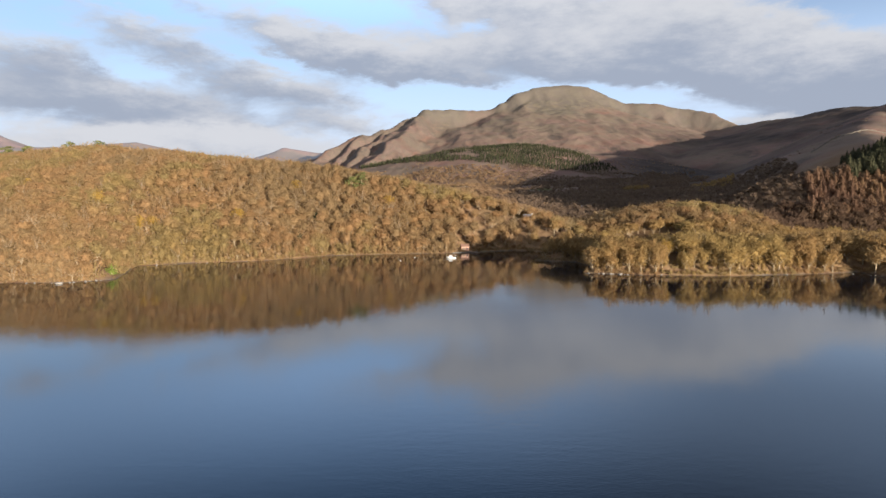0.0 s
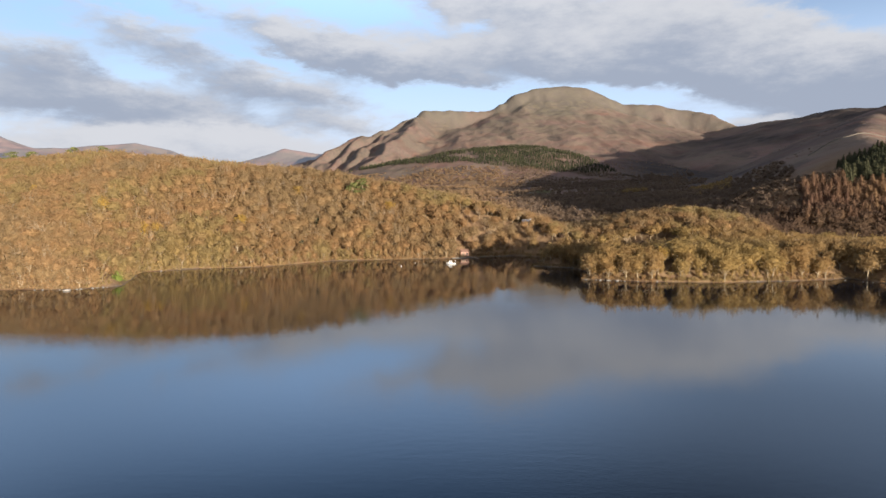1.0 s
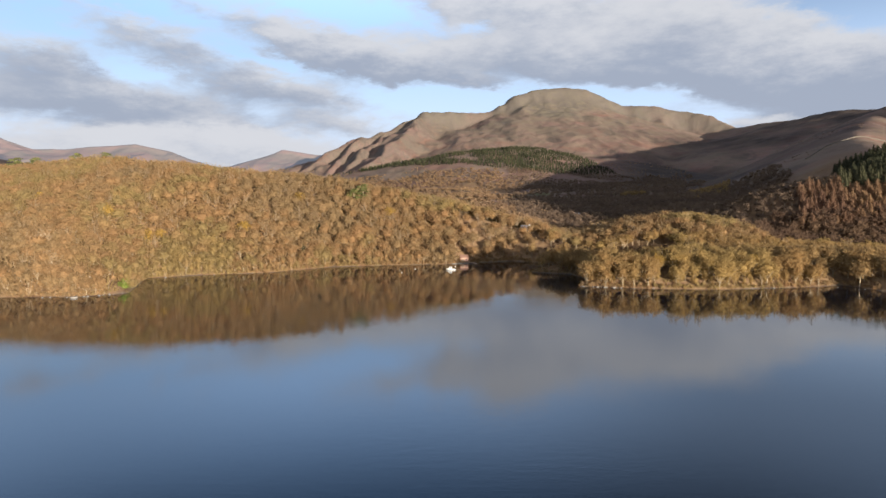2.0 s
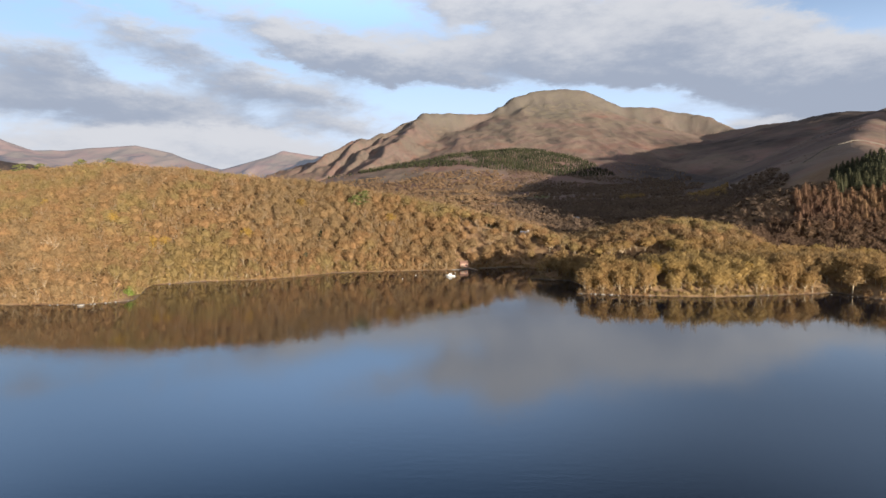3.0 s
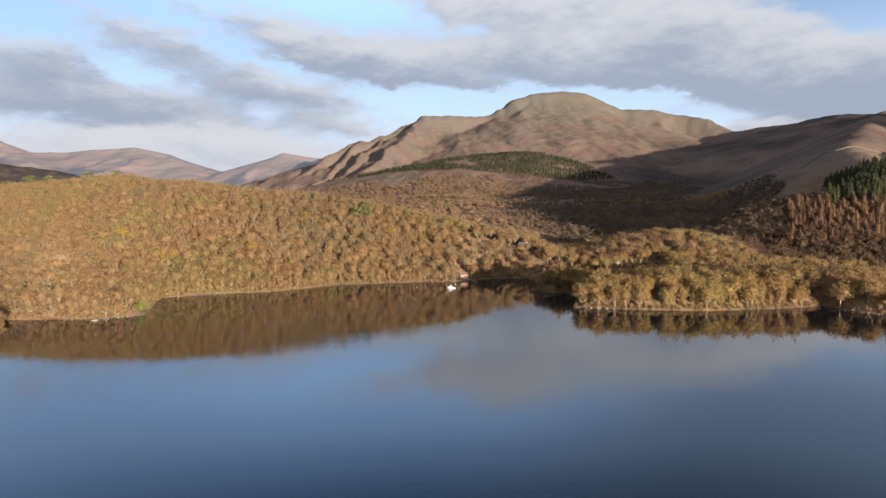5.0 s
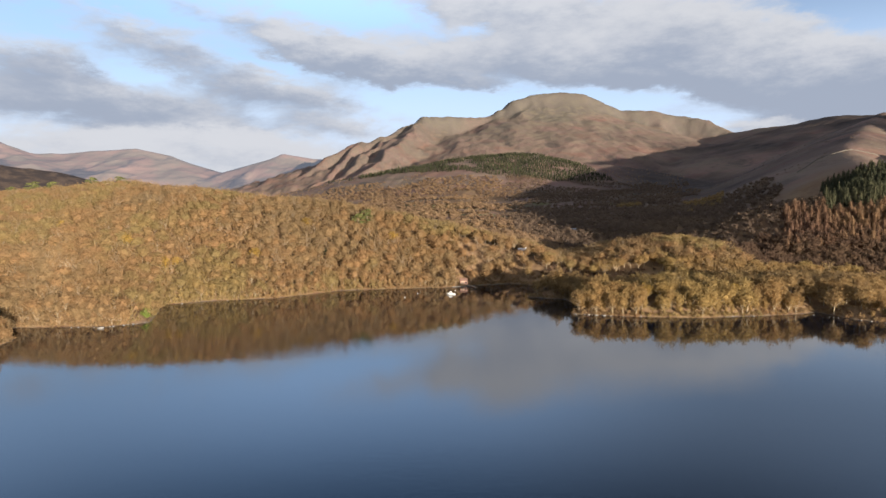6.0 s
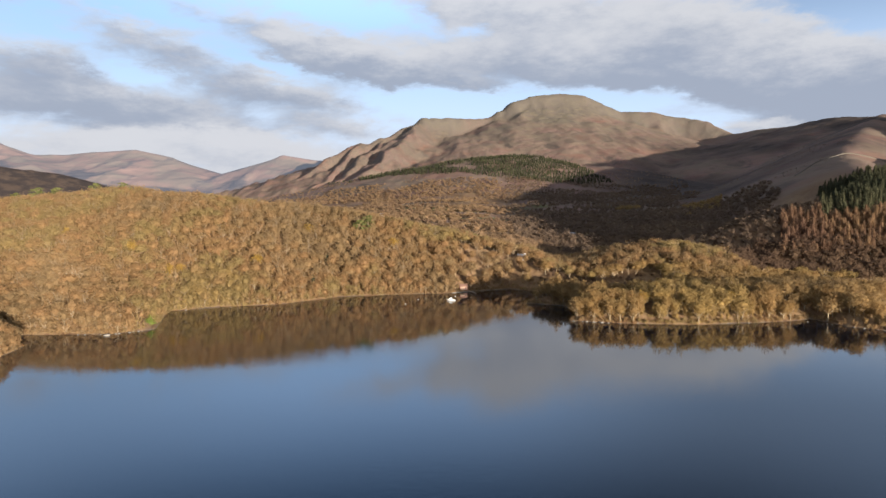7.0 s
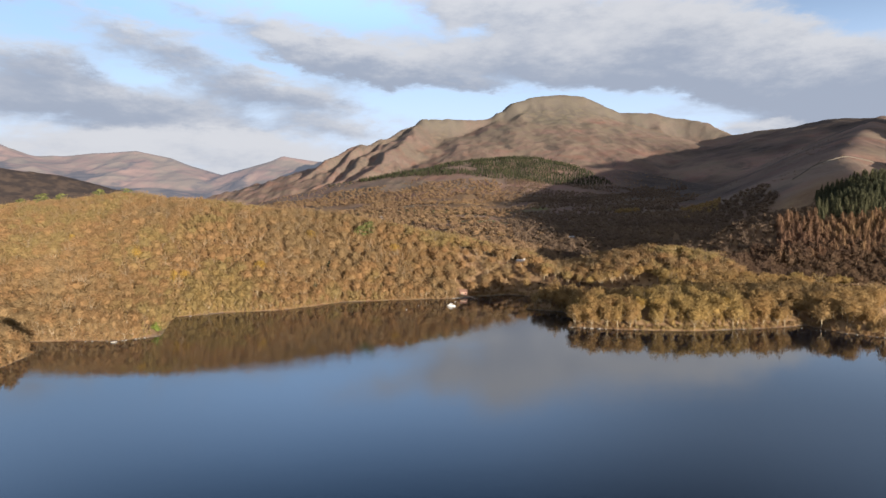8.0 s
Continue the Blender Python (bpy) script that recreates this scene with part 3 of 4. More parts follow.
def conifer(seed, tufts, spread, size, sides=6):
    """A spire one unit high: trunk, and drooping sprays that narrow to the tip."""
    rs = np.random.RandomState(seed)
    wood = tube([(0, 0, -0.05), (0, 0, 0.5), (0, 0, 0.98)], [0.016, 0.010, 0.002], 3)
    z = 0.08 + 0.90 * (1 - np.sqrt(rs.uniform(0, 1, tufts)))
    a = rs.uniform(0, 2 * math.pi, tufts)
    tier = 0.85 + 0.15 * np.cos(z * 55)
    r = (spread * (1 - z) ** 0.9 + 0.01) * tier * rs.uniform(0.55, 1.2, tufts)
    c = np.stack([r * np.cos(a), r * np.sin(a), z], -1)
    f = np.stack([np.cos(a), np.sin(a), np.full(tufts, 0.45)], -1)
    core = tube([(0, 0, 0.06), (0, 0, 0.3), (0, 0, 0.96)], [spread * 0.6, spread * 0.42, 0.004], sides)
    return wood, gather([leaves(c, f, size, rs, 0.5), core])


def scatter(x0, x1, y0, y1, spacing, keep, seed):
    """Places on a jittered grid in plan, where keep(x, y) holds."""
    rs = np.random.RandomState(seed)
    gx, gy = np.meshgrid(np.arange(x0, x1, spacing), np.arange(y0, y1, spacing))
    gx[1::2] += spacing / 2
    x = (gx + rs.uniform(-0.42, 0.42, gx.shape) * spacing).ravel()
    y = (gy + rs.uniform(-0.42, 0.42, gy.shape) * spacing).ravel()
    k = keep(x, y)
    return x[k], y[k]


def wood_of(name, label, category, kinds, leaf, x, y, heights, wide, seed):
    """A wood too thick to count: every tree real, joined into one mesh."""
    rs = np.random.RandomState(seed)
    z = land(x, y) - 0.1
    which = rs.randint(0, len(kinds), len(x))
    vs, ts, mi, ti, n = [], [], [], [], 0
    for k, (trunk, crown) in enumerate(kinds):
        own = np.nonzero(which == k)[0]
        if not len(own):
            continue
        v, t = gather([trunk, crown])
        h = rs.uniform(*heights, len(own))
        w = h * rs.uniform(*wide, len(own))
        a = rs.uniform(0, 2 * math.pi, len(own))
        ca, sa = np.cos(a), np.sin(a)
        out = np.empty((len(own), len(v), 3))
        out[..., 0] = (v[:, 0] * ca[:, None] - v[:, 1] * sa[:, None]) * w[:, None] + x[own, None]
        out[..., 1] = (v[:, 0] * sa[:, None] + v[:, 1] * ca[:, None]) * w[:, None] + y[own, None]
        out[..., 2] = v[:, 2] * h[:, None] + z[own, None]
        vs.append(out.reshape(-1, 3))
        ts.append((t[None] + (np.arange(len(own)) * len(v))[:, None, None]).reshape(-1, 3) + n)
        mi.append(np.tile(np.concatenate([np.zeros(len(trunk[1]), int), np.ones(len(crown[1]), int)]), len(own)))
        ti.append(np.repeat(rs.rand(len(own)), len(t)))
        n += len(own) * len(v)
    me = mesh_of(name, np.concatenate(vs), np.concatenate(ts), [BARK, leaf], np.concatenate(mi), np.concatenate(ti))
    return tagged(new(name, me), label, category, kind="stuff")


OAKS = [broadleaf(100 + k, 400, 0.034, 3, 3, 0.76, 4, 0.55, 0.42, 0.64) for k in range(11)] + [bare_tree(120 + k, 300, 0.028, 12) for k in range(3)]
FAR_OAKS = [broadleaf(200 + k, 110, 0.062, 1, 3, 0.82, 3, 0.56, 0.40) for k in range(8)]
DOT_OAKS = [broadleaf(260 + k, 30, 0.105, 0, 3, 0.86, 3, 0.54, 0.40) for k in range(6)]
SHRUBS = [shrub(280 + k, 34, 0.19) for k in range(5)]
HAZELS = [shrub(290 + k, 66, 0.115) for k in range(5)]
LARCHES = [conifer(300 + k, 300, 0.25, 0.032) for k in range(5)]
SPRUCES = [conifer(320 + k, 170, 0.21, 0.042) for k in range(5)]
FAR_SPRUCES = [conifer(340 + k, 9, 0.21, 0.13, 3) for k in range(4)]


# ---- single trees along the water's edge, where the camera sees them best ----
def part(name, me, parent, label=""):
    ob = new(name, me)
    ob.parent = parent
    return tagged(ob, label)


def tree_thing(name, arrays, leaf, label):
    """A tree with its trunk and crown, one unit high at the origin."""
    (tv, tt), (cv, ct) = arrays
    root = tagged(new(name), label, "tree")
    part("trunk", mesh_of("trunk", tv, tt, [PALE_BARK], smooth=True), root, "pale grey bark")
    part("crown", mesh_of("crown", cv, ct, [leaf]), root)
    return root


def plant(models, x, y, heights, wide, group, seed):
    """Copies of the models at places in plan; the models themselves take the first places."""
    rs = np.random.RandomState(seed)
    z = land(x, y) - 0.1
    for k, (px, py, pz) in enumerate(zip(x, y, z)):
        h = rs.uniform(*heights)
        w = h * rs.uniform(*wide)
        m = Matrix.Translation((px, py, pz)) @ Matrix.Rotation(rs.uniform(0, 6.28), 4, "Z") @ Matrix.Diagonal((w, w, h, 1))
        ob = models[k % len(models)]
        if k >= len(models):
            ob = copy_thing(ob, m)
        ob.matrix_basis = m
        tagged(ob, group=group)


hill = lambda x, y: ~clear(x, y) & (shore_distance(x, y) > 0.7) & (x < 12 - 0.12 * (y - 350)) & (y < 452 + 0.05 * x) & (x > -0.76 * y - 32)
clear = lambda x, y: (np.hypot(x + 137, y - 250) < 4.5) | ((np.abs(x + 136.5) < 3) & (y < 250) & (y > 238)) | ((np.abs(x - 55) < 2.6) & (y > 382) & (y < 391)) | ((np.abs(x - 12.5) < 4.2) & (y < 356.5)) | ((np.abs(x - 142) < 8) & (y > 600) & (y < 648))
hollow = lambda x, y: ((y > 318 + 0.02 * x) & (y < 362 - 4 * np.clip((x - 100) / 20, 0, 1) + 4 * np.sin(x / 9)) & (x > 62) & (x < 138)) | ((x > 232) & (y > 322) & (y < 362) & (x < 340))
point = lambda x, y: (shore_distance(x, y) > 0.7) & (x > 40) & ((x > 62) | (y < 330)) & (x < 0.86 * y + 30) & ~hollow(x, y) & ~clear(x, y) & ~((x > 175) & (y > 430 - 0.08 * (x - 175))) & ~((x > 176) & (y < 285) & (grain(x, y, 9, 2, 47) < -0.4))
hx, hy = scatter(-430, 30, 170, 480, 5.7, hill, 1)
px, py = scatter(45, 340, 225, 434, 5.6, point, 3)


def split_by_shore(x, y, count):
    order = np.argsort(shore_distance(x, y))
    return order[:count], order[count:]


near, rest = split_by_shore(hx, hy, 150)
models = [tree_thing("oak_tree", broadleaf(400 + k, 500, 0.029, 9, 5, 0.55, 5, 0.55, 0.43, 0.6), OAK, "golden brown autumn oak at the foot of the wooded hill") for k in range(6)]
plant(models, hx[near], hy[near], (7.5, 11.5), (1.0, 1.5), "oaks along the hill shore", 41)
wood_of("hillside_oakwood", "dense golden brown autumn oak wood on a hillside", "woodland", OAKS, OAK, hx[rest], hy[rest], (8.0, 11.0), (1.0, 1.5), 2)
near, rest = split_by_shore(px, py, 150)
models = [tree_thing("oak_tree", broadleaf(420 + k, 500, 0.031, 9, 5, 0.6, 5, 0.54, 0.43, 0.6), GOLD, "yellow brown autumn oak on the low stony point") for k in range(6)]
plant(models, px[near], py[near], (9, 13), (0.9, 1.35), "oaks along the point", 42)
back = rest[py[rest] + 14 * grain(px[rest], py[rest], 30, 2, 43) > 362]
rest = rest[py[rest] + 14 * grain(px[rest], py[rest], 30, 2, 43) <= 362]
wood_of("point_oakwood", "yellow brown oak wood on a low point by the water", "woodland", OAKS, GOLD, px[rest], py[rest], (8.5, 11.5), (0.95, 1.45), 4)
bare = px[back] + 45 * grain(px[back], py[back], 45, 3, 48) > 214
wood_of("rise_oakwood", "orange brown oak wood on the rise behind the point", "woodland", OAKS, OAK, px[back[~bare]], py[back[~bare]], (8, 11.5), (0.95, 1.45), 44)
wood_of("rise_alderwood", "half bare dull brown alders between the oaks of the rise", "woodland", FAR_OAKS, TWIGS_AND_SHADE, px[back[bare]], py[back[bare]], (7.5, 11), (0.95, 1.4), 49)

# hazel under the oaks
x, y = scatter(-430, 30, 180, 470, 4.7, hill, 81)
wood_of("hazel_understorey", "brown hazel bushes between the hillside oaks", "scrub", HAZELS, OAK, x, y, (4.5, 7.0), (0.9, 1.3), 82)

# young oaks crowding down to the water
YOUNG = [broadleaf(140 + k, 230, 0.048, 3, 3, 0.66, 4, 0.46, 0.48) for k in range(6)]
fringe = lambda x, y: ((x < 170) | (x > 194)) & ~clear(x, y) & (shore_distance(x, y) > np.where(x > 40, 1.6, 0.6)) & (shore_distance(x, y) < 6.5) & ~((np.abs(x - 12.5) < 5) & (y > 330)) & ~((x > 20) & (x < 60))
x, y = scatter(-180, 215, 175, 350, 3.3, fringe, 83)
west = x < 40
wood_of("young_oaks", "young brown oaks crowding down to the shore", "woodland", YOUNG, OAK, x[west], y[west], (4.0, 8.0), (0.7, 1.0), 84)
wood_of("young_oaks", "young golden oaks crowding down to the point", "woodland", YOUNG, GOLD, x[~west], y[~west], (4.0, 8.5), (0.6, 0.95), 85)

# undergrowth at the water's edge
edge = lambda x, y: ~clear(x, y) & (shore_distance(x, y) > 0.5) & (shore_distance(x, y) < 11)
x, y = scatter(-200, 210, 175, 370, 2.3, edge, 51)
rim = lambda x, y: ~clear(x, y) & (shore_distance(x, y) > 0.25) & (shore_distance(x, y) < 3.5)
rx, ry = scatter(-200, 210, 175, 370, 1.35, rim, 53)
x, y = np.concatenate([x, rx]), np.concatenate([y, ry])
some = (x < 40) | (np.random.RandomState(54).rand(len(x)) < 0.65)
x, y = x[some], y[some]
wood_of("waterside_scrub", "straw brown scrub and bracken along the shore", "scrub", SHRUBS, OAK, x, y, (0.7, 2.1), (0.8, 1.4), 52)

# low trees of the hollow, with its shade put into their colour
low = lambda x, y: (shore_distance(x, y) > 1.5) & hollow(x, y) & (x > 40)
x, y = scatter(40, 340, 310, 440, 5.4, low, 61)
wood_of("alder_thicket", "bare brown thicket in a hollow, darkened for shade", "thicket", FAR_OAKS, TWIGS_AND_SHADE, x, y, (2.5, 4.5), (1.2, 1.7), 62)

neck = lambda x, y: ~clear(x, y) & (shore_distance(x, y) > 2) & (x > 12 - 0.12 * (y - 350)) & ~((y < 440) & (x > 62)) & (x < 0.62 * y - 20) & (x < 105 + 8 * grain(x, y, 25, 2, 41)) & (grain(x, y, 120, 3, 31) > -0.4)
x, y = scatter(-60, 300, 340, 560, 6.5, neck, 5)
front = y < 462
wood_of("valley_oakwood", "golden brown oaks round the head of the bay", "woodland", OAKS, OAK, x[front], y[front], (7.5, 11), (1.0, 1.5), 6)
wood_of("valley_wood", "brown mixed woodland on the valley floor", "woodland", FAR_OAKS, HAZEL, x[~front], y[~front], (6.5, 10), (1.0, 1.5), 66)
dark = lambda x, y: ~clear(x, y) & (x > 60 + 0.1 * (y - 440)) & (x < 0.75 * y + 20) & (grain(x, y, 140, 3, 32) > -0.5) & ((y > 440) | ((x > 175) & (y > 432 - 0.08 * (x - 175)))) & ~((x > 0.55 * (y + 38)) & (y < 472) & (y > 408)) & ~((x > 0.61 * (y + 38)) & (y < 650) & (y > 408))
x, y = scatter(60, 520, 365, 600, 6.4, dark, 7)
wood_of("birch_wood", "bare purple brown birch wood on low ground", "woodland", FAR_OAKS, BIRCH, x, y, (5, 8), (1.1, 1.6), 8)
dim = lambda x, y: ~clear(x, y) & (x > 60 + 0.1 * (y - 440)) & (x < 0.53 * (y + 38) + 75 * grain(x, y, 110, 4, 42))
x, y = scatter(60, 590, 600, 900, 9.0, dim, 67)
wood_of("birch_wood", "bare purple brown birch wood on rising ground", "woodland", DOT_OAKS, BIRCH, x, y, (6, 8.5), (1.2, 1.8), 68)
fields = lambda x, y: (grain(x, y, 140, 4, 33) > -0.06 - 0.6 * np.clip((950 - y) / 200, 0, 1)) & (x > -0.35 * y - 40) & (x < 0.12 * y + 90 * grain(x, y, 160, 4, 46))
x, y = scatter(-640, 330, 560, 1850, 13.8, fields, 9)
wood_of("field_trees", "brown autumn trees and hedges between small fields", "woodland", DOT_OAKS, HAZEL, x, y, (5, 8.5), (1.6, 2.5), 10)
# bare wood, its twigs also darkened to stand in for valley shade
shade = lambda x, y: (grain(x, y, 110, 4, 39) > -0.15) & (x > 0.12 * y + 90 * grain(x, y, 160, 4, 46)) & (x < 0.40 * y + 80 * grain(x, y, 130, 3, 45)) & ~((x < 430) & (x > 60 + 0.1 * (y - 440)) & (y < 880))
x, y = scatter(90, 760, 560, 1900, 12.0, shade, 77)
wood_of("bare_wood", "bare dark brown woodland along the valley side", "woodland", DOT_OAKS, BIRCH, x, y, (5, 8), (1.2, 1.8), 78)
copse = lambda x, y: np.hypot((x - 302) / 20, (y - 958) / 10) < 1
x, y = scatter(280, 325, 945, 972, 6.0, copse, 79)
wood_of("beech_copse", "sunlit golden copse in the valley", "woodland", FAR_OAKS, GOLD, x, y, (9, 13), (0.9, 1.2), 80)
slope = lambda x, y: (grain(x, y, 150, 4, 34) > -0.02) & (x > -0.32 * y) & (x < 0.4 * y) & (np.abs(x - 215) + 0.3 * np.abs(y - 2150) > 330)
x, y = scatter(-800, 1100, 1450, 2700, 24.0, slope, 11)
wood_of("hillside_scrub", "scattered brown birch scrub on the moor", "scrub", DOT_OAKS, HAZEL, x, y, (2.5, 5), (1.5, 2.4), 12)
shade_heath = lambda x, y: (grain(x, y, 120, 4, 38) > 0.08) & (x > 0.30 * y) & (x < 0.66 * y + 30) & (x > 0.62 * y - 700)
x, y = scatter(280, 1700, 880, 2600, 21.0, shade_heath, 73)
wood_of("heather_clumps", "low dark heather and bog myrtle clumps on the moor", "heather", SHRUBS, BIRCH, x, y, (0.8, 1.8), (2.0, 3.6), 74)
lit = lambda x, y: grain(x, y, 60, 3, 37) > 0.0
x, y = scatter(330, 470, 780, 1010, 9.0, lambda x, y: lit(x, y) & (np.abs(x - 0.44 * y) < 30), 71)
wood_of("birch_copse", "orange brown birches in a straggling copse on the moor", "woodland", DOT_OAKS, GOLD, x, y, (6, 10), (1.0, 1.3), 72)
larch = lambda x, y: (x > 0.55 * (y + 38) + 7 * grain(x, y, 30, 2, 40)) & (x < 0.8 * y + 40) & ~((x > 0.61 * (y + 38)) & (y > 456))
x, y = scatter(228, 440, 407, 472, 5.2, larch, 13)
wood_of("larch_plantation", "orange brown larches in a close plantation", "woodland", LARCHES, LARCH, x, y, (7.5, 13.5), (1.3, 1.9), 14)
spruce = lambda x, y: (x < 0.8 * y + 40) & (x > 0.61 * (y + 38))
x, y = scatter(300, 560, 460, 640, 6.5, spruce, 15)
wood_of("spruce_plantation", "dark green spruces in a close plantation", "woodland", SPRUCES, SPRUCE, x, y, (9, 15), (0.95, 1.25), 16)
planted = lambda x, y: (grain(x, y, 170, 4, 35) > -0.33 + 0.5 * np.clip((40 - x) / 300, 0, 1)) & (y > 1850 + 0.35 * np.abs(x - 330)) & (x < 560 - 0.12 * (y - 1850))
x, y = scatter(-420, 560, 1850, 2560, 10.0, planted, 17)
wood_of("far_spruce_plantation", "dark green spruce plantation on a far slope", "woodland", FAR_SPRUCES, FAR_GREEN, x, y, (8, 14), (1.0, 1.4), 18)


# ---- things by the water and in the valley ----
WHITE = plain("white_gelcoat", (0.55, 0.55, 0.54), 0.35, 0, 3.0, 0.06)
HARL = plain("white_harling", (0.50, 0.48, 0.45), 0.9, 0, 3.0, 0.12)
TIMBER = plain("weathered_timber", (0.30, 0.23, 0.17), 0.85, 0, 4.0, 0.3)
BOARDS = plain("salmon_pink_boards", (0.36, 0.215, 0.16), 0.8, 0, 3.0, 0.18)
SLATE = plain("grey_slate", (0.14, 0.14, 0.155), 0.7, 0, 3.0, 0.25)
RUST = plain("red_brown_roof", (0.17, 0.10, 0.075), 0.8, 0, 3.0, 0.25)
STONE = plain("pale_shore_stone", (0.19, 0.175, 0.155), 0.9, 0, 1.2, 0.3)
LICHEN = plain("lichened_wall_stone", (0.11, 0.098, 0.08), 0.95, 0, 0.8, 0.4)
DARK = plain("dark_glass", (0.03, 0.035, 0.04), 0.15, 0, 3.0, 0.2)
METAL = plain("dull_metal", (0.45, 0.45, 0.46), 0.4, 0.9, 3.0, 0.1)
BLACK = plain("black_rubber", (0.03, 0.03, 0.03), 0.7, 0, 3.0, 0.2)


def shape(name, bm, mat, parent=None, label="", smooth=False):
    me = bpy.data.meshes.new(name)
    bmesh.ops.recalc_face_normals(bm, faces=bm.faces[:])
    bm.to_mesh(me)
    bm.free()
    me.materials.append(mat)
    for p in me.polygons:
        p.use_smooth = smooth
    ob = new(name, me)
    if parent:
        ob.parent = parent
    return tagged(ob, label)


def box(x0, x1, y0, y1, z0, z1, bevel=0.0, bm=None):
    bm = bm or bmesh.new()
    v = bmesh.ops.create_cube(bm, size=1)["verts"]
    for p in v:
        p.co = Vector(((x0 + x1) / 2 + p.co.x * (x1 - x0), (y0 + y1) / 2 + p.co.y * (y1 - y0), (z0 + z1) / 2 + p.co.z * (z1 - z0)))
    if bevel:
        bmesh.ops.bevel(bm, geom=list({e for p in v for e in p.link_edges}), offset=bevel, segments=2, affect="EDGES")
    return bm


def loft(sections, closed_ends=True):
    """A skin over cross-sections, each a list of as many points."""
    bm = bmesh.new()
    rows = [[bm.verts.new(p) for p in s] for s in sections]
    for a, b in zip(rows, rows[1:]):
        for k in range(len(a) - 1):
            bm.faces.new((a[k], a[k + 1], b[k + 1], b[k]))
    if closed_ends:
        bm.faces.new(rows[0])
        bm.faces.new(rows[-1])
    return bm


def make_boat():
    """A small cabin motorboat, 5 m long, bow to the west."""
    root = tagged(new("motorboat"), "small white cabin motorboat moored on calm water", "boat")
    stations = []
    for k in range(9):
        t = k / 8
        half = 0.98 * (1 - max(0.0, (t - 0.45) / 0.55) ** 2.2) + 0.02
        sheer = 0.62 + 0.28 * t * t
        keel = -0.28 + 0.5 * max(0.0, (t - 0.6) / 0.4) ** 2
        y = 2.4 - 4.9 * t
        stations.append([(y, -half, sheer), (y, -half * 0.92, 0.2), (y, -half * 0.5, keel + 0.12), (y, 0, keel), (y, half * 0.5, keel + 0.12), (y, half * 0.92, 0.2), (y, half, sheer)])
    shape("hull", loft(stations), WHITE, root, smooth=True)
    deck = loft([[(s[0][0], s[0][1] * 0.97, s[0][2] - 0.06), (s[0][0], 0, s[0][2] - 0.03), (s[6][0], s[6][1] * 0.97, s[6][2] - 0.06)] for s in stations[3:]], False)
    shape("deck", deck, WHITE, root)
    shape("cockpit_floor", box(0.3, 2.3, -0.85, 0.85, 0.12, 0.18), TIMBER, root, "grey boarded cockpit floor")
    cab = loft([[(x, -w, 0.6), (x, -w * 0.86, h), (x, w * 0.86, h), (x, w, 0.6)] for x, w, h in ((0.55, 0.80, 1.72), (-0.5, 0.80, 1.75), (-0.75, 0.78, 1.70), (-1.35, 0.66, 0.86))])
    cabin = shape("cabin", cab, WHITE, root)
    for s in (-1, 1):
        bm = box(-0.5, 0.4, 0.735 * s - 0.012, 0.735 * s + 0.012, 1.12, 1.5, 0.01)
        bmesh.ops.rotate(bm, verts=bm.verts[:], cent=(0, 0.735 * s, 1.3), matrix=Matrix.Rotation(radians(5.6 * s), 3, "X"))
        shape("side_window", bm, DARK, cabin)
    bm = box(-0.012, 0.012, -0.56, 0.56, -0.40, 0.30, 0.01)
    bmesh.ops.rotate(bm, verts=bm.verts[:], cent=(0, 0, 0), matrix=Matrix.Rotation(radians(-35.5), 3, "Y"))
    bmesh.ops.translate(bm, verts=bm.verts[:], vec=(-1.03, 0, 1.32))
    shape("windscreen", bm, DARK, cabin)
    motor = shape("outboard_motor", box(2.42, 2.78, -0.2, 0.2, 0.45, 1.0, 0.08), BLACK, root, "black outboard motor")
    shape("motor_leg", box(2.5, 2.68, -0.07, 0.07, -0.4, 0.46, 0.02), METAL, motor)
    for y in (-0.6, 0.6):
        shape("rail_post", box(-1.7, -1.66, y - 0.02, y + 0.02, 0.72, 1.2), METAL, root)
    shape("bow_rail", box(-1.7, -1.66, -0.6, 0.6, 1.2, 1.24), METAL, root)
    root.matrix_basis = pose(4.3, 319, 0, 0, 0, -8)


make_boat()


def make_buoy(x, y):
    bm = bmesh.new()
    bmesh.ops.create_uvsphere(bm, u_segments=14, v_segments=9, radius=0.24)
    root = tagged(new("mooring_buoy"), "round white mooring buoy floating on the water", "buoy", "mooring buoys")
    shape("float", bm, WHITE, root, smooth=True)
    bm = bmesh.new()
    bmesh.ops.create_cone(bm, cap_ends=True, segments=8, radius1=0.05, radius2=0.05, depth=0.18)
    bmesh.ops.translate(bm, verts=bm.verts[:], vec=(0, 0, 0.38))
    shape("eye", bm, METAL, root)
    root.matrix_basis = pose(x, y, 0.1)
    return root


buoy = make_buoy(-21.5, 308)
for bx, by in ((-15.0, 322), (7.0, 333)):
    copy_thing(buoy, pose(bx, by, 0.1))


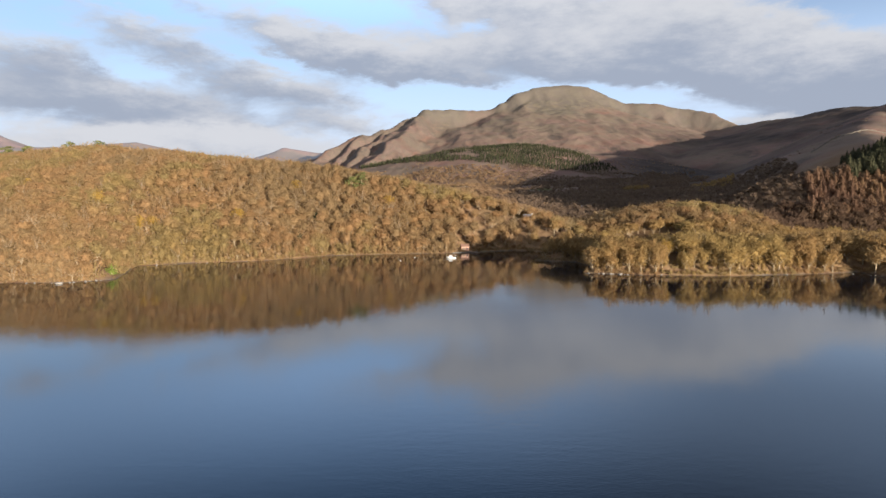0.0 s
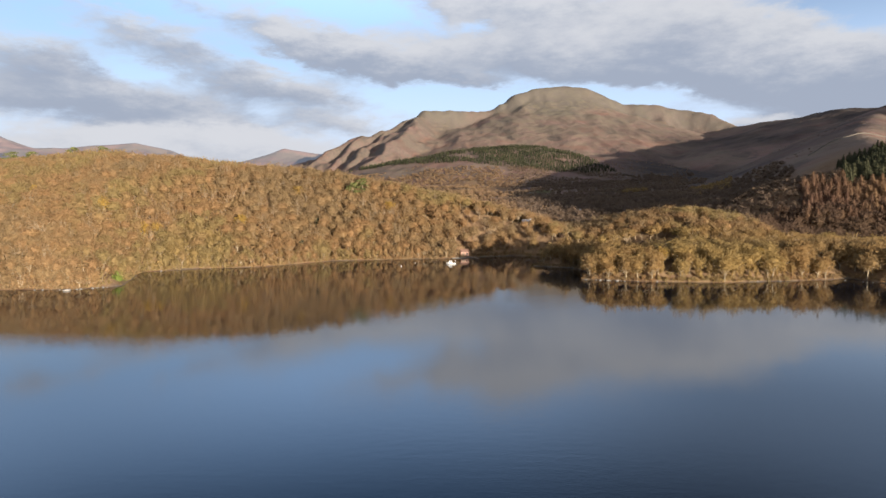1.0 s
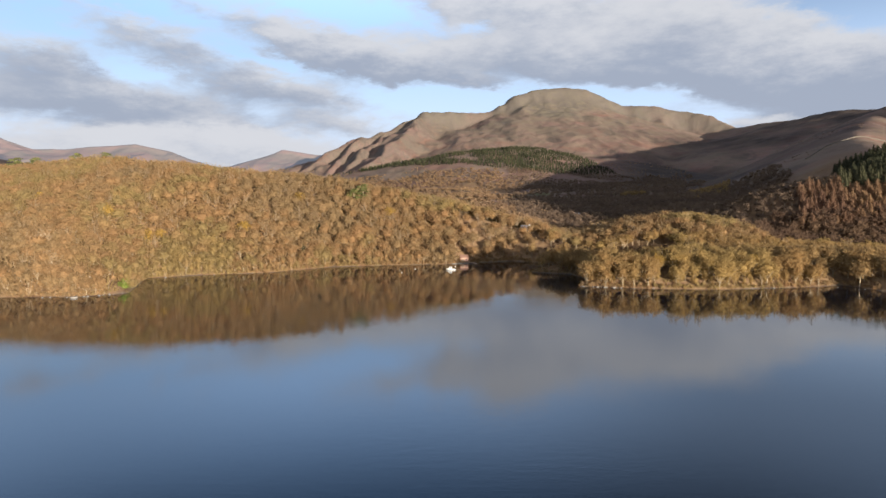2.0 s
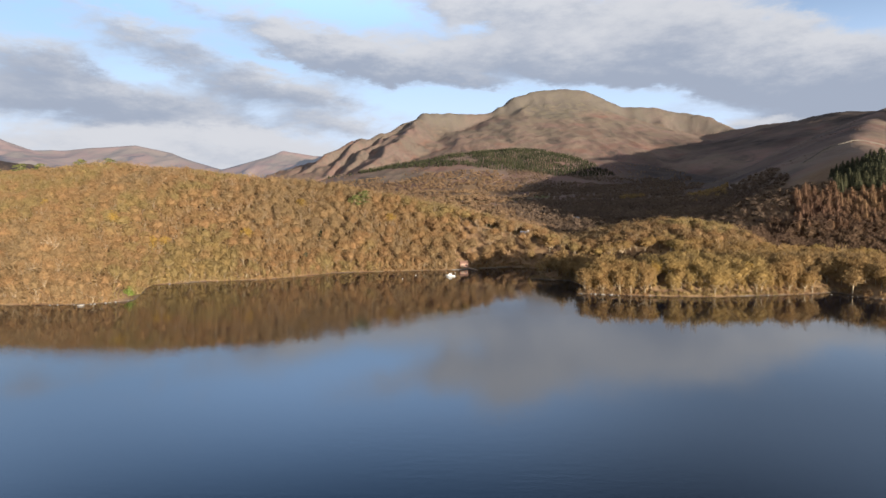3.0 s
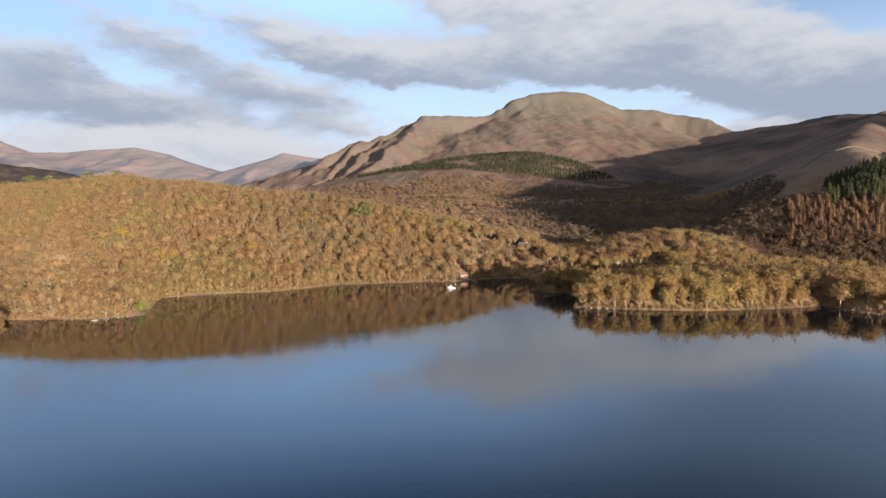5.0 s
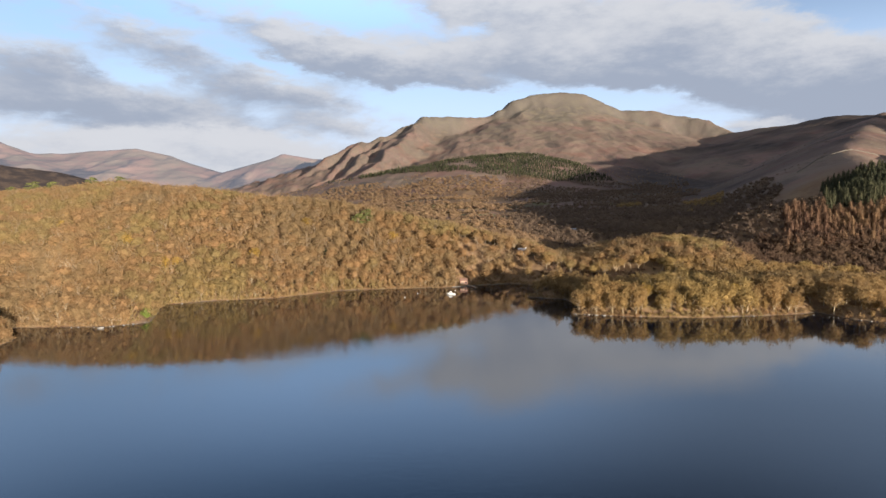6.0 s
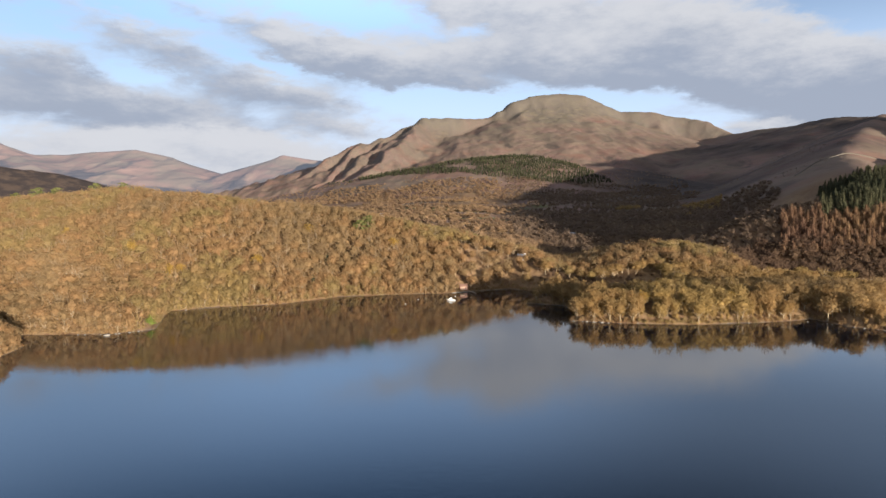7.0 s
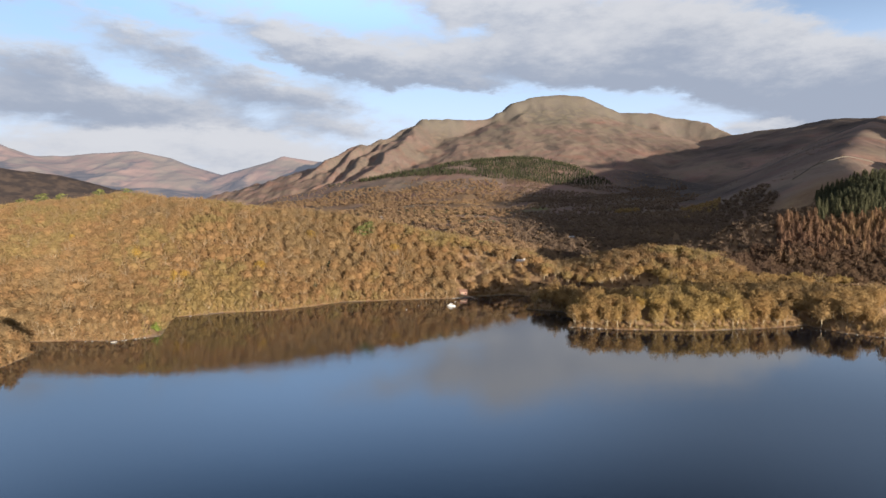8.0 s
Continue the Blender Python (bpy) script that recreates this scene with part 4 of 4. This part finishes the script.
def gable_house(name, label, category, wide, deep, eaves, ridge, walls, roofing, openings, chimney=False):
    """A small gabled building: ridge along x, front to -y. openings: kind, centre along the front, width, sill, head."""
    root = tagged(new(name), label, category)
    w, d = wide / 2, deep / 2
    bm = bmesh.new()
    a = [bm.verts.new(p) for p in ((-w, -d, -0.6), (w, -d, -0.6), (w, d, -0.6), (-w, d, -0.6))]
    b = [bm.verts.new(p) for p in ((-w, -d, eaves), (w, -d, eaves), (w, d, eaves), (-w, d, eaves))]
    r = [bm.verts.new(p) for p in ((-w, 0, ridge), (w, 0, ridge))]
    for f in ((a[0], a[1], b[1], b[0]), (a[2], a[3], b[3], b[2]), (a[1], a[2], b[2], r[1], b[1]), (a[3], a[0], b[0], r[0], b[3]), (a[3], a[2], a[1], a[0])):
        bm.faces.new(f)
    shape("wall", bm, walls, root)
    for s in (-1, 1):
        rise = (ridge - eaves) / d
        o = 0.25
        bm = bmesh.new()
        pts = [(-w - o, s * (d + o), eaves - o * rise), (w + o, s * (d + o), eaves - o * rise), (w + o, 0, ridge), (-w - o, 0, ridge)]
        lo = [bm.verts.new((x, y, z + 0.02)) for x, y, z in pts]
        hi = [bm.verts.new((x, y, z + 0.14)) for x, y, z in pts]
        bm.faces.new(lo)
        bm.faces.new(hi)
        for k in range(4):
            bm.faces.new((lo[k], lo[(k + 1) % 4], hi[(k + 1) % 4], hi[k]))
        shape("roof", bm, roofing, root, "slated roof slope" if roofing == SLATE else "red brown roof slope")
    for kind, c, ww, sill, head in openings:
        ob = shape(kind, box(c - ww / 2, c + ww / 2, -d - 0.06, -d - 0.004, sill, head, 0.015), DARK if kind == "window" else TIMBER, root)
        if kind == "window":
            shape("sill", box(c - ww / 2 - 0.08, c + ww / 2 + 0.08, -d - 0.12, -d - 0.004, sill - 0.1, sill - 0.004), STONE, ob)
            shape("glazing_bar", box(c - 0.02, c + 0.02, -d - 0.075, -d - 0.062, sill, head), WHITE, ob)
    if chimney:
        st = shape("chimney", box(w - 0.8, w - 0.2, -0.3, 0.3, ridge - 0.5, ridge + 0.7, 0.02), walls, root)
        shape("chimney_pot", box(w - 0.6, w - 0.4, -0.1, 0.1, ridge + 0.7, ridge + 1.0, 0.03), RUST, st)
    return root


def ground_at(x, y):
    return float(land(np.array([x]), np.array([y]))[0])


hut = gable_house("boathouse", "small salmon pink boathouse with a red brown roof on the shore", "boathouse", 4.6, 4.0, 2.3, 3.6, BOARDS, RUST,
                  [("door", -0.9, 1.5, -0.1, 2.0), ("window", 1.2, 0.9, 0.9, 1.7)])
hut.matrix_basis = pose(12.6, 353.6, 0.9, 0, 0, 8)
cottage = gable_house("cottage", "white harled cottage with a grey slate roof among trees", "house", 5.6, 4.4, 2.5, 4.2, HARL, SLATE,
                      [("door", 0.0, 0.95, 0.0, 2.0), ("window", -1.7, 0.9, 0.9, 1.9), ("window", 1.7, 0.9, 0.9, 1.9)], True)
cottage.matrix_basis = pose(54, 387, ground_at(54, 387) + 0.2, 0, 0, -12)
far_cottage = gable_house("cottage", "small white farm cottage beside a green field", "house", 8.0, 5.0, 2.8, 4.8, HARL, SLATE,
                          [("door", 0.0, 0.95, 0.0, 2.0), ("window", -2.3, 1.0, 0.9, 2.0), ("window", 2.3, 1.0, 0.9, 2.0)], True)
far_cottage.matrix_basis = pose(-94, 935, ground_at(-94, 935) + 0.3, 0, 0, 5)
shed = gable_house("farm_shed", "low farm shed with a pale metal roof in the shade", "shed", 8.0, 5.0, 2.4, 3.5, TIMBER, METAL, [("door", 0.5, 2.2, 0.0, 2.1)])
shed.matrix_basis = pose(142, 640, ground_at(142, 640) + 0.2, 0, 0, 10)


def make_jetty():
    """A plank jetty on posts that runs out from the boathouse shore."""
    root = tagged(new("jetty"), "narrow weathered plank jetty running out from the shore", "jetty")
    plank = None
    for k in range(40):
        if plank is None:
            plank = shape("plank", box(-0.65, 0.65, -0.13, 0.13, 0.0, 0.05, 0.008), TIMBER, root)
            ob = plank
        else:
            ob = new("plank", plank.data)
            ob.parent = root
        ob.location = (0, -0.30 * k, 0.62)
    for s in (-0.5, 0.5):
        shape("beam", box(s - 0.06, s + 0.06, -11.9, 0.1, 0.48, 0.615), TIMBER, root)
        for k in range(5):
            bm = bmesh.new()
            bmesh.ops.create_cone(bm, cap_ends=True, segments=8, radius1=0.09, radius2=0.08, depth=2.0)
            bmesh.ops.translate(bm, verts=bm.verts[:], vec=(s * 1.18, -0.6 - 2.7 * k, -0.1))
            shape("post", bm, TIMBER, root)
    root.matrix_basis = pose(15.4, 351.5, 0, 0, 0, 24)


make_jetty()


def make_boulder(name, label, seed):
    rs = np.random.RandomState(seed)
    bm = bmesh.new()
    bmesh.ops.create_icosphere(bm, subdivisions=2, radius=0.5)
    cuts = rs.normal(size=(7, 3))
    cuts /= np.linalg.norm(cuts, axis=1, keepdims=True)
    for v in bm.verts:
        p = np.array(v.co)
        for c in cuts:
            over = p @ c - 0.36
            if over > 0:
                p = p - c * over * 0.85
        v.co = Vector(p * (1.2, 0.9, 0.65)) + 0.03 * noise.noise_vector(Vector(p) * 4 + Vector((seed, 0, 0)))
    return tagged(shape(name, bm, STONE), label, "rock", "shore boulders")


rocks = [make_boulder("boulder", "pale grey boulder at the water's edge", 70 + k) for k in range(5)]
rs = np.random.RandomState(77)
count = 0
for (ax, ay), (bx, by), number in (((-166, 233.4), (-147, 233.2), 5), ((-147, 233.2), (-133, 243), 9), ((61.5, 261.5), (86, 255.4), 22), ((86, 255.4), (150, 256.4), 20),
                                   ((46, 310), (66, 302), 8), ((-145, 287), (-92, 306.5), 7), ((172, 261.5), (203, 237.4), 12)):
    for k in range(number):
        t = rs.rand()
        s = rs.uniform(0.35, 1.15) ** 1.4
        m = Matrix.Translation((ax + t * (bx - ax) + rs.uniform(-0.6, 0.6), ay + t * (by - ay) + rs.uniform(-0.5, 0.5), 0.02 + 0.1 * s)) @ Matrix.Rotation(rs.uniform(0, 6.28), 4, "Z") @ Matrix.Diagonal((s, s, s, 1))
        ob = rocks[count] if count < len(rocks) else copy_thing(rocks[count % len(rocks)], m)
        ob.matrix_basis = m
        count += 1
big = copy_thing(rocks[0], Matrix.Identity(4))
big.matrix_basis = pose(-147.5, 231.6, 0.25, 0, 0, 30) @ Matrix.Diagonal((2.6, 2.0, 1.7, 1))


def make_quay():
    """A low rubble edge below the boathouse."""
    root = tagged(new("stone_quay"), "low pale rubble quay edge below the boathouse", "quay")
    base = None
    rs = np.random.RandomState(5)
    for k in range(26):
        if k < 4:
            base = make_boulder("stone", "", 90 + k)
            for key in ("label", "category", "group"):
                if key in base:
                    del base[key]
            ob = base
        else:
            ob = new("stone", base.data)
        ob.parent = root
        s = rs.uniform(0.7, 1.1)
        ob.matrix_basis = Matrix.Translation((5.5 + 0.55 * k, 345.6 + 0.25 * k + rs.uniform(-0.2, 0.2), 0.15)) @ Matrix.Rotation(rs.uniform(0, 6.28), 4, "Z") @ Matrix.Diagonal((s, s, s, 1))


make_quay()


# green trees that stand out of the brown wood
def pine(seed, tufts, size):
    rs = np.random.RandomState(seed)
    wood = [tube([(0, 0, -0.06), (0.02, 0.01, 0.4), (0.0, 0.03, 0.88)], [0.025, 0.018, 0.006], 6)]
    spots = []
    for k in range(9):
        a, z = k * 2.4 + rs.uniform(-0.3, 0.3), 0.30 + 0.068 * k
        out = 0.26 * (1.08 - z) / 0.6 + 0.06
        tip = np.array([out * math.cos(a), out * math.sin(a), z + 0.05])
        wood.append(tube([(0, 0.02, z - 0.05), tip * [0.5, 0.5, 1] - [0, 0, 0.02], tip], [0.009, 0.006, 0.003], 3))
        spots += [(tip, 0.15), (tip * [0.55, 0.55, 1] + [0, 0, 0.02], 0.15)]
    spots.append((np.array([0, 0.03, 0.93]), 0.09))
    pick = rs.randint(0, len(spots), tufts)
    d = rs.normal(size=(tufts, 3))
    d[:, 2] += 0.5
    d /= np.linalg.norm(d, axis=1, keepdims=True)
    c = np.array([s[0] for s in spots])[pick] + d * (np.array([s[1] for s in spots])[pick] * rs.uniform(0.4, 1.05, tufts))[:, None] * np.array([1.1, 1.1, 0.6])
    return gather(wood), leaves(c, d, size, rs)


pines = [tree_thing("pine_tree", pine(500 + k, 620, 0.036), PINE, "green Scots pine standing among brown oaks") for k in range(3)]
spots = [(-57, 384), (-52, 389), (18, 452), (24, 458), (33, 449), (28, 470), (-318, 426), (-305, 431), (-289, 428), (-262, 433), (-240, 431)]
plant(pines, np.array([s[0] for s in spots], float), np.array([s[1] for s in spots], float), (11.5, 14), (1.0, 1.3), "green pines in the woods", 43)
HOLLY = leaf_material("holly_leaves", [(0.10, 0.13, 0.03), (0.14, 0.17, 0.04)], 0.15)
bushes = [tree_thing("holly_bush", shrub(520, 420, 0.07), HOLLY, "bright green rounded holly bush near the shore")]
plant(bushes, np.array([-137.0]), np.array([250.0]), (4.2, 4.3), (0.9, 0.95), "", 44)


YELLOW = leaf_material("yellow_birch_leaves", [(0.34, 0.225, 0.06), (0.40, 0.27, 0.075)], 0.5)
birches = [tree_thing("birch_tree", broadleaf(540 + k, 420, 0.030, 7, 5, 0.5, 4, 0.56, 0.42, 0.5), YELLOW, "yellow-leaved birch standing among brown oaks") for k in range(3)]
spots = [(-110, 328), (-148, 310), (-152, 307), (-33, 375), (-89, 372), (-176, 311), (-219, 325), (142, 268), (98, 266)]
plant(birches, np.array([s[0] for s in spots], float), np.array([s[1] for s in spots], float), (11.0, 12.5), (0.8, 1.05), "yellow birches in the woods", 45)
# dark trees added to stand in for shaded gaps of the oakwood
gap_trees = [tree_thing("yew_tree", broadleaf(560 + k, 380, 0.036, 4, 5, 0.8, 5, 0.48, 0.46), SPRUCE, "small dark green tree standing in for a dark gap of the oakwood") for k in range(2)]
plant(gap_trees, np.array([-74.0, -79.0, 196.0, 160.0]), np.array([355.0, 333.0, 404.0, 386.0]), (6.5, 8.0), (0.7, 0.9), "dark yews in the woods", 46)


def make_field_wall():
    """A dry stone wall that climbs the moor."""
    rs = np.random.RandomState(15)
    way = [(505, 845), (535, 870), (560, 890), (585, 905), (620, 905), (690, 890), (760, 880)]
    pts = []
    for (ax, ay), (bx, by) in zip(way, way[1:]):
        n = max(2, int(math.hypot(bx - ax, by - ay) / 2.0))
        pts += [(ax + (bx - ax) * k / n, ay + (by - ay) * k / n) for k in range(n)]
    zs = land(np.array([p[0] for p in pts]), np.array([p[1] for p in pts]))
    rows = []
    for k, ((x, y), z) in enumerate(zip(pts, zs)):
        q = pts[min(k + 1, len(pts) - 1)]
        p = pts[max(k - 1, 0)]
        d = Vector((q[0] - p[0], q[1] - p[1], 0)).normalized()
        s = Vector((-d.y, d.x, 0))
        h = 1.15 + rs.uniform(-0.25, 0.2)
        rows.append([Vector((x, y, z)) + s * a + Vector((0, 0, b)) for a, b in ((-0.55, -1.0), (-0.35, h), (0.35, h + rs.uniform(-0.1, 0.1)), (0.55, -1.0))])
    ob = shape("field_wall", loft(rows), LICHEN)
    tagged(ob, "pale dry stone wall climbing the brown moor", "wall")


make_field_wall()
